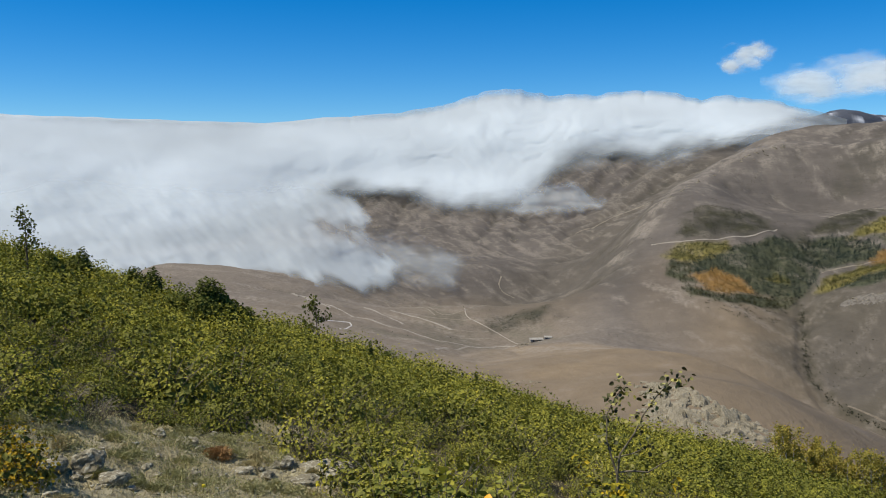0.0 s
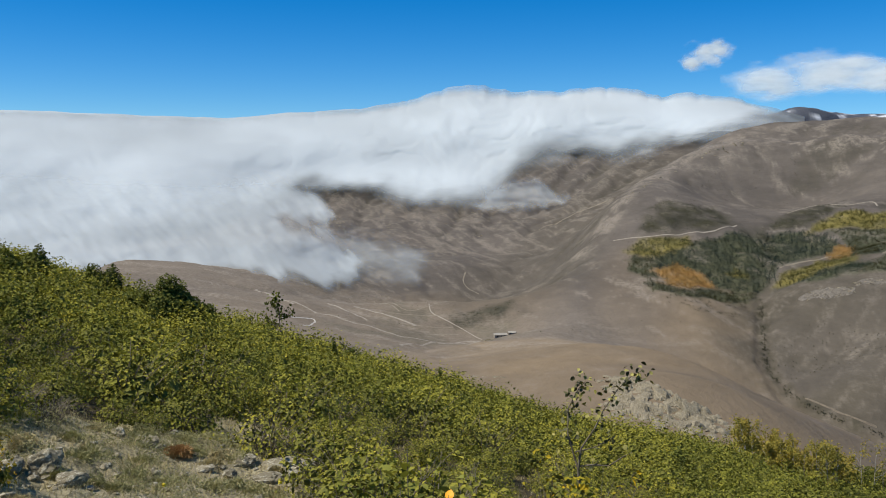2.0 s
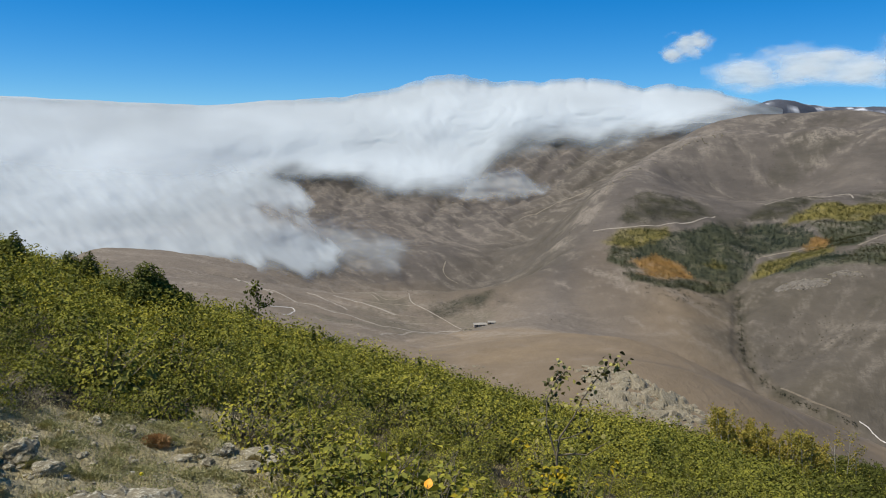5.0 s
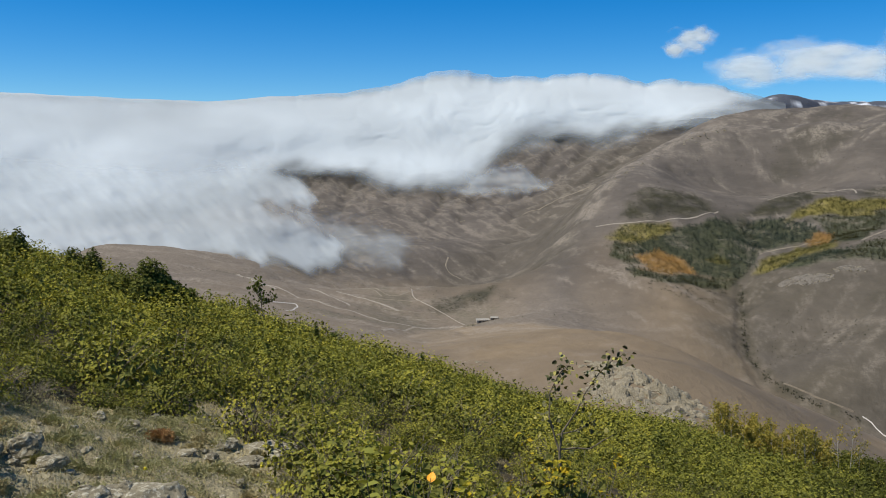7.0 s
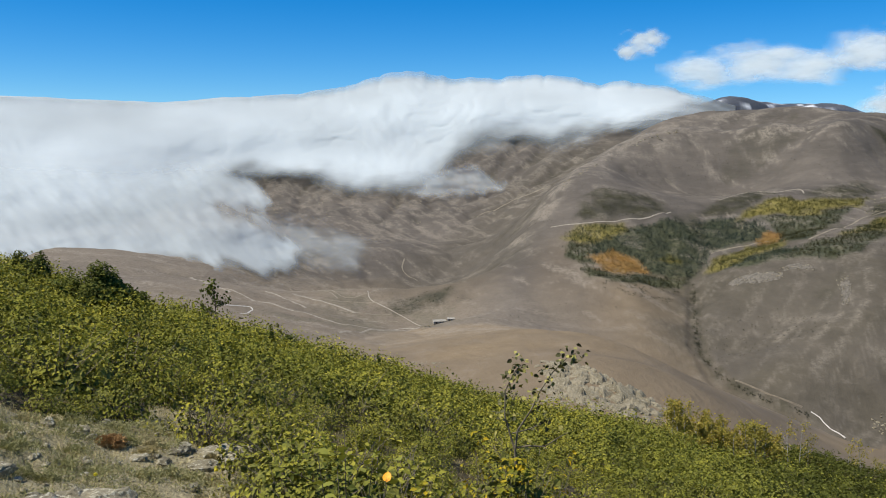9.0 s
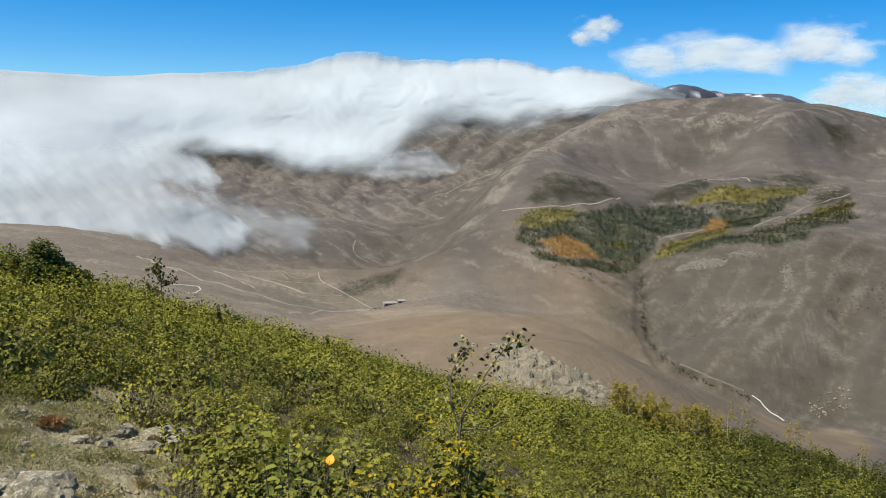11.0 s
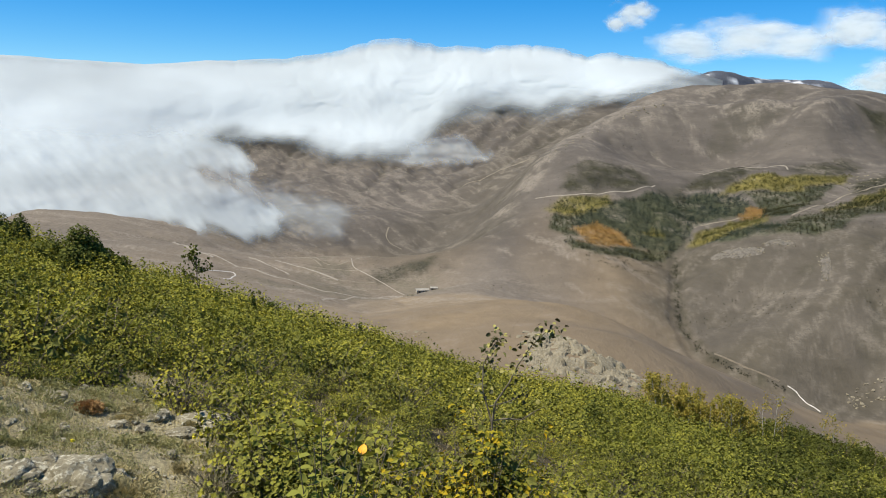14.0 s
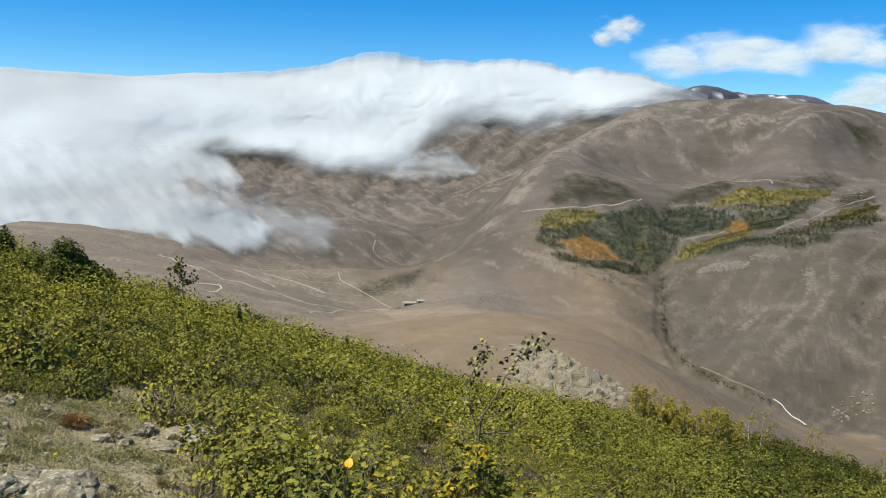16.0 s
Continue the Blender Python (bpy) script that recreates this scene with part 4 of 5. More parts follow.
M_ROAD = mat_plain("pale_gravel", (0.2, 0.172, 0.13), (0.31, 0.27, 0.21), 0.3)
M_CHALK = mat_plain("white_gravel", (0.36, 0.33, 0.28), (0.52, 0.49, 0.43), 0.3)
M_BANK = mat_plain("beige_bank", (0.11, 0.09, 0.064), (0.16, 0.132, 0.092), 0.2)
M_TRACK = mat_plain("worn_dirt", (0.15, 0.126, 0.09), (0.235, 0.2, 0.145), 0.2)
road(FOREST_ROAD, 1.7, M_ROAD, "pale gravel road above the autumn wood")
road(UPPER_ROAD, 1.6, M_ROAD, "pale gravel road climbing the bare mountainside")
road(EAST_TRACK, 3.0, M_TRACK, "worn earth track between the trees")
road(VALLEY_TRACK, 1.3, M_ROAD, "pale dirt track up the valley floor")
road(BOWL_TRACK, 1.8, M_TRACK, "faint dirt track in the mountain bowl")
road(WEST_TRACK, 2.2, M_ROAD, "worn dirt track along the western hill")
road(HAIRPIN, 1.8, M_CHALK, "white gravel road with a hairpin bend")
road(MEADOW_TRACK, 2.4, M_ROAD, "pale eroded track across the meadow")
road(MEADOW_STRIP, 3.0, M_ROAD, "pale eroded strip across the valley meadow")
road(VALLEY_STRIP, 2.6, M_ROAD, "pale dry strip on the valley floor")
road(WEST_SCREE, 3.4, M_ROAD, "pale eroded strip on the western hill")
road(SCREE_SLIDE, 4.5, M_TRACK, "pale scree slide below the cloud", "scree_slide")
road(FOLD_TRACK, 1.2, M_TRACK, "faint track past the farm buildings")
road(BANK_TRACK, 2.6, M_BANK, "pale worn bank beside the ravine")
road(STREAM_BED, 1.2, M_CHALK, "white dry stream bed in the ravine", "stream_bed", 0.5)
road([(533, 1240), (590, 1240), (625, 1242)], 1.5, M_TRACK, 'pale worn strip through the wood', 'field_edge')
road([(-56, 1489), (-12, 1242), (28, 1234), (62, 1281)], 1.5, M_TRACK, 'faint pale field edge on the valley floor', 'field_edge')
road([(-30, 1202), (12, 1198), (50, 1197)], 1.5, M_TRACK, 'faint pale field edge on the valley floor', 'field_edge')
road([(-11, 1154), (26, 1146), (60, 1152)], 1.5, M_TRACK, 'faint pale field edge on the valley floor', 'field_edge')
road([(1, 1094), (33, 1118), (66, 1120)], 1.5, M_TRACK, 'faint pale field edge on the valley floor', 'field_edge')
road([(-97, 1471), (-46, 1321), (-11, 1214)], 1.5, M_TRACK, 'faint pale field edge on the valley floor', 'field_edge')
road([(316, 2102), (376, 2133), (436, 2158), (492, 2155)], 2.2, M_TRACK, 'pale eroded rill in the bowl', 'rill')


# ---- autumn woods ----
def mat_wood(name, stops):
    return mat_leaf(name, stops, 0.02, 0.45)


M_FIR = mat_wood("wood_dark_green", [(0.0, (0.033, 0.046, 0.032)), (0.5, (0.045, 0.059, 0.037)), (1.0, (0.058, 0.067, 0.035))])
M_OLIVE = mat_wood("wood_olive", [(0.0, (0.039, 0.042, 0.019)), (0.5, (0.056, 0.053, 0.022)), (1.0, (0.075, 0.066, 0.023))])
M_PINE = mat_wood("wood_blue_green", [(0.0, (0.02, 0.036, 0.029)), (0.5, (0.03, 0.045, 0.035)), (1.0, (0.04, 0.054, 0.036))])
M_LIME = mat_wood("wood_yellow_green", [(0.0, (0.043, 0.050, 0.020)), (0.5, (0.065, 0.067, 0.022)), (1.0, (0.093, 0.085, 0.023))])
M_HEATH = mat_wood("dark_heath", [(0.0, (0.038, 0.040, 0.022)), (0.5, (0.054, 0.054, 0.027)), (1.0, (0.075, 0.070, 0.031))])
M_GOLD = mat_wood("wood_yellow", [(0.0, (0.066, 0.066, 0.025)), (0.5, (0.107, 0.099, 0.027)), (1.0, (0.150, 0.124, 0.029))])
M_ORANGE = mat_wood("wood_orange", [(0.0, (0.204, 0.145, 0.051)), (0.5, (0.323, 0.187, 0.060)), (1.0, (0.391, 0.187, 0.064))])


def clumps(spots, tall, wide, cards, card, rng):
    """Small far trees: each a spindle of leaf clumps on the slope."""
    n = len(spots)
    z = height(spots[:, 0], spots[:, 1])
    size = rng.uniform(0.6, 1.25, n)
    k = np.repeat(np.arange(n), cards)
    u = rng.random(len(k))
    ang = rng.uniform(0, 2 * np.pi, len(k))
    rr = wide * size[k] * np.sqrt(np.sin(np.pi * np.clip(u * 0.85 + 0.12, 0, 1))) * rng.uniform(0.4, 1.1, len(k))
    c = np.stack([spots[k, 0] + rr * np.cos(ang), spots[k, 1] + rr * np.sin(ang), z[k] + tall * size[k] * (0.08 + 0.92 * u)], 1)
    d = np.stack([np.cos(ang), np.sin(ang), 2.0 + rng.random(len(k))], 1) + rng.normal(0, 0.4, c.shape)
    return leaves(c, d, card, 0.8, rng)


def wood(outline, gap, mat, label, seed, tall, wide, name="wood"):
    rng = np.random.default_rng(seed)
    p = np.asarray(outline, float)
    lo, hi = p.min(0) - 12, p.max(0) + 12
    n = int((hi[0] - lo[0]) * (hi[1] - lo[1]) / gap ** 2)
    x, y = rng.uniform(lo[0], hi[0], n), rng.uniform(lo[1], hi[1], n)
    keep = covers(x + 9 * fbm(x / 30, y / 30, 3, 51), y + 9 * fbm(x / 30, y / 30, 3, 52), outline, 9) > rng.uniform(0.15, 0.85, n)
    keep &= near_path(x, y, FOREST_ROAD, 14) < 0.4
    keep &= fbm(x / 16, y / 16, 3, seed) > (-0.15 if name == "heath" else -0.95)
    v, f = clumps(np.stack([x, y], 1)[keep], tall, wide, 10 if tall > 2 else 8, wide * 0.68, rng)
    tagged(new(name, mesh_of(name, v, f, mat)), label, name, "autumn woods on the mountain" if name == "wood" else "heath on the mountain", "stuff")


def woods():
    mats = dict(h=(4.2, M_HEATH, "dark heath with low bushes on the bare slope"), g=(2.9, M_FIR, "dark green mountain wood on the slope"), d=(2.9, M_PINE, "blue-green mountain wood in the gully"),
                o=(3.0, M_OLIVE, "olive-green mountain wood turning in autumn"), y=(2.9, M_GOLD, "yellow autumn wood on the mountainside"),
                k=(2.9, M_LIME, "yellow-green mountain wood on the slope"), r=(2.9, M_ORANGE, "small orange autumn wood on the slope"))
    for k, (kind, outline) in enumerate(WOODS):
        gap, mat, label = mats[kind]
        if kind == "h":
            wood(outline, gap, mat, label, 100 + k, 1.3, 1.0, "heath")
        else:
            wood(outline, gap, mat, label, 100 + k, 5.5 if kind in "gd" else 4.0, 1.5)


woods()


WOOD_FOOT = [(323, 1153), (361, 1125), (420, 1156), (476, 1164), (463, 1121), (415, 1076), (360, 1071), (332, 1104)]


def slope_bushes():
    """Dark bushes strung along the ravine and dotted over the east face."""
    rng = np.random.default_rng(31)
    line = smooth_line(RAVINE_LINE, 3.0)
    a = line[rng.integers(0, len(line), 420)] + rng.normal(0, 1.6, (420, 2))
    a = a[fbm(a[:, 0] / 12, a[:, 1] / 12, 3, 37) > -0.35]
    b = np.stack([rng.uniform(250, 900, 5000), rng.uniform(820, 1750, 5000)], 1)
    b = b[fbm(b[:, 0] / 70, b[:, 1] / 70, 4, 33) > 0.48]
    c = np.stack([rng.uniform(-350, 900, 1500), rng.uniform(1000, 2200, 1500)], 1)
    c = c[fbm(c[:, 0] / 90, c[:, 1] / 90, 4, 35) > 0.55]
    e = np.stack([rng.uniform(320, 520, 700), rng.uniform(1040, 1200, 700)], 1)
    e = e[(covers(e[:, 0], e[:, 1], WOOD_FOOT, 10) > 0.4) & (fbm(e[:, 0] / 20, e[:, 1] / 20, 3, 36) > -0.1)]
    v, f = clumps(np.concatenate([a, b, c, e, e + rng.normal(0, 2, e.shape)]), 1.3, 0.8, 9, 0.75, rng)
    tagged(new("mountain_bushes", mesh_of("mountain_bushes", v, f, M_HEATH)), "dark low bushes dotted over the bare slopes", "bushes", kind="stuff")


slope_bushes()


# ---- rocks ----
def rock_mesh(seed, mat, angular=0.0, squash=0.6, sub=3):
    bm = bmesh.new()
    bmesh.ops.create_icosphere(bm, subdivisions=sub, radius=0.5)
    rng = random.Random(seed)
    off = Vector((rng.uniform(0, 50), rng.uniform(0, 50), rng.uniform(0, 50)))
    cuts = [(Vector((rng.gauss(0, 1), rng.gauss(0, 1), rng.gauss(0, 1))).normalized(), rng.uniform(0.26, 0.42)) for _ in range(9)]
    for v in bm.verts:
        p = v.co.copy()
        for nrm, d in cuts:
            over = p.dot(nrm) - d
            if over > 0:
                p -= nrm * over * angular
        p += p.normalized() * (0.12 * noise.noise(p * 2.2 + off) + 0.07 * noise.noise(p * 6 + off) + (0.035 * noise.noise(p * 17 + off) if sub > 3 else 0))
        v.co = Vector((p.x, p.y, p.z * squash))
    me = bpy.data.meshes.new("rock")
    bm.to_mesh(me)
    bm.free()
    me.materials.append(mat)
    if angular < 0.6:
        me.polygons.foreach_set("use_smooth", [True] * len(me.polygons))
    return me


STONES = [rock_mesh(k, M_ROCK, 0.85, 0.55 + 0.05 * k, 4) for k in range(6)]
PEBBLES = [rock_mesh(40 + k, M_ROCK, 0.85, 0.55 + 0.05 * k, 3) for k in range(6)]
BLOCKS = [rock_mesh(20 + k, M_CLIFF, 1.0, 0.8, 2) for k in range(6)]


def stone(x, y, size, kind, turn, label, sink=0.12, tilt=0.0, stretch=(1, 1, 1), name="stone", group="stones on the bare patch"):
    ob = new(name, (STONES if size > 0.09 else PEBBLES)[kind])
    ob.matrix_basis = pose(x, y, float(near_height(x, y)) + size * (0.25 - sink) * stretch[2], tilt, 0, turn) @ Matrix.Diagonal((size * stretch[0], size * stretch[1], size * stretch[2], 1))
    return tagged(ob, label, "stone", group)


def cliff_face(a, c, top, seed, cell, rise, mat):
    """The fused body of a ledge: tilted slabs parted by cracks."""
    rng = np.random.default_rng(seed)
    n, m = int(len(a) * 2.2), 64
    u, w = np.meshgrid(np.linspace(0, 1, n), np.linspace(0, 1, m), indexing="ij")
    pa = np.stack([np.interp(u, np.linspace(0, 1, len(a)), a[:, k]) for k in range(2)], -1)
    pc = np.stack([np.interp(u, np.linspace(0, 1, len(c)), c[:, k]) for k in range(2)], -1)
    p = pa + (pc - pa) * w[..., None]
    x, y = p[..., 0].ravel(), p[..., 1].ravel()
    wx, wy = x + 1.2 * fbm(x / 4, y / 4, 3, seed), y + 1.2 * fbm(x / 4 + 7, y / 4, 3, seed)
    lo, hi = p.reshape(-1, 2).min(0), p.reshape(-1, 2).max(0)
    count = int((hi[0] - lo[0]) * (hi[1] - lo[1]) / cell ** 2)
    q = rng.uniform(lo, hi, (count, 2))
    lift, tx, ty = rng.uniform(0.2, 1, count), rng.normal(0, 0.16, count), rng.normal(0.1, 0.12, count)
    z = np.empty(len(x))
    for k in range(0, len(x), 4000):
        e = slice(k, k + 4000)
        d = np.hypot((wx[e, None] - q[:, 0]) * 0.75, wy[e, None] - q[:, 1])
        near = np.argpartition(d, 1, axis=1)[:, :2]
        d2 = np.take_along_axis(d, near, 1)
        i = near[np.arange(len(d2)), np.argmin(d2, 1)]
        gap = np.abs(d2[:, 1] - d2[:, 0])
        z[e] = rise * (lift[i] + tx[i] * (x[e] - q[i, 0]) + ty[i] * (y[e] - q[i, 1])) - rise * 0.55 * (1 - step(0, 0.9, gap))
    edge = (np.sin(np.pi * u) ** 0.4 * np.sin(np.pi * (0.04 + 0.94 * w)) ** 0.5).ravel() + 0.25 * fbm(x / 6, y / 6, 3, seed + 3)
    z = height(x, y) + (z + 0.25 * fbm(x / 1.1, y / 1.1, 3, seed + 5)) * step(0.25, 0.7, edge) - 1.6 * (1 - step(0.2, 0.55, edge))
    v = np.stack([x, y, z], 1) - np.array(top.matrix_basis.translation)
    piece("cliff_face", mesh_of("cliff_face", v, grid_faces(n, m), mat), top)


def outcrop(upper, lower, count, size, label, seed, lean):
    """A stony ledge between an upper and a lower edge: tilted blocks, each a part."""
    rng = np.random.default_rng(seed)
    a, c = smooth_line(upper, 2.0), smooth_line(lower, 2.0)
    mid = (a[len(a) // 2] + c[len(c) // 2]) / 2
    top = base("rock_outcrop", (mid[0], mid[1], float(height(mid[0], mid[1]))), label, "outcrop")
    inv = top.matrix_basis.inverted()
    if count > 45:
        cliff_face(a, c, top, seed, size * 1.4, size * 0.42, M_CLIFF if size > 4 else M_LEDGE)
    for _ in range(count):
        t = rng.random()
        p = a[int(t * (len(a) - 1))] * (1 - (w := rng.random() ** 1.3)) + c[int(t * (len(c) - 1))] * w + rng.normal(0, 0.8, 2)
        s = size * rng.uniform(0.6, 1.6)
        ob = piece("rock", BLOCKS[rng.integers(0, 6)], top)
        ob.matrix_basis = inv @ pose(p[0], p[1], float(height(p[0], p[1])) - s * 0.22, lean + rng.normal(0, 9), rng.normal(18, 9), rng.normal(20, 16)) @ Matrix.Diagonal((s * rng.uniform(1.2, 2.2), s * 1.1, s * rng.uniform(0.8, 1.2), 1))


outcrop([(119, 520), (131, 484), (141, 459), (146, 445), (155, 440), (160, 427), (164, 416)], [(97, 436), (107, 416), (118, 407), (129, 401), (141, 401), (150, 402), (157, 404)], 130, 4.4, 'pale grey rock outcrop breaking through the brown spur', 401, 22)
outcrop([(493, 1088), (513, 1070), (545, 1043)], [(485, 1073), (511, 1040), (538, 1027)], 46, 2.2, 'pale rock band across the grey slope', 402, 20)
outcrop([(544, 1049), (562, 1049), (580, 1031)], [(543, 1040), (558, 1033), (574, 1020)], 46, 2.0, 'pale rock ledge above the grey slope', 414, 20)
outcrop([(596, 985), (584, 955), (558, 918)], [(582, 984), (571, 957), (552, 923)], 46, 2.0, 'pale broken slab on the grey slope', 409, 20)
outcrop([(825, 1334), (887, 1379), (933, 1392)], [(782, 1261), (807, 1250), (835, 1241)], 44, 3.2, 'grey broken rocks between the yellow woods', 415, 20)
outcrop([(485, 756), (518, 767), (540, 767)], [(481, 734), (503, 734), (516, 730)], 44, 3.2, 'grey rocks above the stream bed', 403, 20)
outcrop([(47, 616), (66, 598)], [(49, 584), (65, 570)], 18, 2.4, 'few pale rocks on the brown spur', 404, 20)
outcrop([(168, 2340), (203, 2289)], [(172, 2288), (194, 2250)], 9, 4.0, 'pale rocks high in the mountain bowl', 405, 20)
outcrop([(369, 2430), (412, 2366)], [(371, 2410), (411, 2346)], 10, 4.0, 'pale rocks high in the mountain bowl', 406, 20)
outcrop([(-205, 2417), (-144, 2249)], [(-171, 2103), (-123, 1998)], 34, 4.5, 'scattered grey rocks below the cloud', 407, 20)
outcrop([(605, 1812), (663, 1838), (707, 1839)], [(611, 1776), (674, 1800), (716, 1805)], 30, 4.5, 'weathered rocks on the shoulder of the mountain', 408, 20)
outcrop([(612, 1814), (566, 1803), (489, 1701), (422, 1616), (389, 1608)], [(610, 1797), (565, 1783), (488, 1681), (417, 1580), (383, 1560)], 34, 3.4, 'line of pale rocks along the crest of the spur', 410, 20)
outcrop([(334, 2594), (373, 2458)], [(340, 2564), (379, 2441)], 10, 4.0, 'pale rocks high in the mountain bowl', 411, 20)
outcrop([(155, 2136), (182, 2102)], [(156, 2104), (179, 2062)], 8, 4.0, 'pale rocks high in the mountain bowl', 412, 20)
outcrop([(-69, 2353), (-34, 2198)], [(-68, 2249), (-37, 2102)], 14, 4.5, 'pale crag below the cloud', 413, 20)


# ---- farmstead ----
M_WALL = mat_plain("rubble_wall", (0.26, 0.22, 0.17), (0.42, 0.37, 0.29), 0.9)
M_ROOF = mat_plain("pale_roof", (0.24, 0.22, 0.18), (0.34, 0.315, 0.26), 0.4)
# near black, painted for the shade inside doors and windows
M_OPENING_SHADE = mat_plain("opening_shade", (0.02, 0.018, 0.015), (0.05, 0.045, 0.04), 0.5)


def block(size, at, mat, bevel=0.05):
    bm = bmesh.new()
    bmesh.ops.create_cube(bm, size=1.0)
    bmesh.ops.scale(bm, vec=size, verts=bm.verts)
    bmesh.ops.bevel(bm, geom=list(bm.edges), offset=bevel, segments=1, affect="EDGES")
    bmesh.ops.translate(bm, vec=at, verts=bm.verts)
    me = bpy.data.meshes.new("block")
    bm.to_mesh(me)
    bm.free()
    me.materials.append(mat)
    return me


def house(x, y, turn, long, deep, tall, openings, label):
    z = float(height(x, y)) - 0.4
    ob = base("farm_building", (x, y, z), label, "house", "farm buildings", radians(turn))
    for sy in (-1, 1):
        piece("wall", block((long, 0.6, tall), (0, sy * (deep / 2 - 0.3), tall / 2), M_WALL), ob)
    for sx in (-1, 1):
        piece("wall", block((0.6, deep - 1.22, tall), (sx * (long / 2 - 0.3), 0, tall / 2), M_WALL), ob)
    r = piece("roof", block((long + 1.0, deep + 1.2, 0.35), (0, 0, 0), M_ROOF), ob, "pale flat roof")
    r.matrix_basis = pose(0, 0, tall + 0.3, 10, 0, 0)
    # each opening is a slab on the wall, its inner shade painted on
    for ox, wide, high, sill, name in openings:
        o = piece(name, block((wide, 0.12, high), (ox, -deep / 2 - 0.05, sill + high / 2), M_OPENING_SHADE), ob, "dark slab painted for the shade of an opening")
        piece("lintel", block((wide + 0.5, 0.2, 0.25), (ox, -deep / 2 - 0.09, sill + high + 0.13), M_ROOF), o)


house(116, 1082, 6, 16.0, 6.5, 3.4, [(-4.5, 1.6, 2.2, 0.3, "door"), (0.5, 1.2, 1.1, 1.2, "window"), (4.5, 2.2, 2.3, 0.3, "door")], "low stone farm building with a pale flat roof")
house(116 + 14.5, 1082 + 1.0, -8, 9.0, 5.0, 2.6, [(-1.5, 1.4, 1.8, 0.3, "door")], "small stone shed beside the farm building")


def ruin(x, y):
    ob = base("ruined_wall", (x, y, float(height(x, y)) - 0.3), "broken pale stone wall of an old fold", "wall")
    rng = np.random.default_rng(77)
    for k in range(26):
        a = k / 26 * 5.0
        px, py = 5.5 * math.cos(a), 11 * math.sin(a)
        s = piece("stone", BLOCKS[k % 6], ob)
        s.matrix_basis = pose(px, py, float(height(x + px, y + py)) - ob.location.z + 0.4, 0, 0, math.degrees(a) + 90) @ Matrix.Diagonal((2.6, 1.3, rng.uniform(1.2, 2.6), 1))


ruin(116 - 16, 1082 - 14)


# ---- bushes and small trees along the brow ----
def bush(x, y, radius, tall, mat, label, seed, count=1400, leaf=0.045, name="bush", group="", wood=16):
    rng = np.random.default_rng(seed)
    ob = base(name, (x, y, float(near_height(x, y)) - 0.03), label, "bush", group)
    parts = []
    for k in range(5):
        c, d = dome(count // 4, rng, radius * rng.uniform(0.45, 0.7), tall * rng.uniform(0.45, 0.6), 5)
        a = rng.uniform(0, 6.28)
        shift = np.array([math.cos(a) * radius * 0.5, math.sin(a) * radius * 0.5, tall * rng.uniform(0.1, 0.5)]) if k else np.array([0, 0, 0.0])
        parts.append(leaves(c + shift, d + rng.normal(0, 0.5, c.shape) + (0, 0, 0.3), leaf, 0.65, rng))
    piece("foliage", mesh_of("foliage", *bundle(parts), mat), ob)
    piece("brushwood", mesh_of("brushwood", *twigs(wood, rng, radius * 0.8, tall * 0.85, 0.007), M_BARK), ob, "dark bare branches")
    return ob


def polar(deg, r):
    return r * math.sin(radians(deg)), r * math.cos(radians(deg))


for k, (deg, r, rad, tall) in enumerate([(-15.9, 16.6, 0.6, 1.05), (-15.0, 16.6, 0.65, 1.0), (-13.9, 16.5, 0.5, 0.75), (-19.0, 19.4, 0.4, 0.8), (-19.8, 19.0, 0.4, 0.75), (-23.2, 17.5, 0.45, 0.8)]):
    x, y = polar(deg, r)
    bush(x, y, rad, tall, M_DARK, "dark green leafy bush standing above the scrub", 200 + k, 4200, 0.055, group="dark bushes along the brow")
for k, (deg, r, rad, tall) in enumerate([(2.0, 19, 0.14, 0.62), (5.2, 20, 0.14, 0.6), (8.0, 21, 0.2, 0.72), (-4.9, 18, 0.12, 0.62), (-3.6, 18.3, 0.15, 0.6), (17.3, 15, 0.28, 0.62), (3.0, 13.5, 0.3, 0.6), (12.6, 27, 0.3, 1.0), (15.8, 28, 0.35, 1.1)]):
    x, y = polar(deg, r)
    bush(x, y, rad, tall, M_DARK, "small dark sprig standing out of the scrub", 230 + k, 260, 0.055, "sprig", "dark sprigs in the scrub", 6)


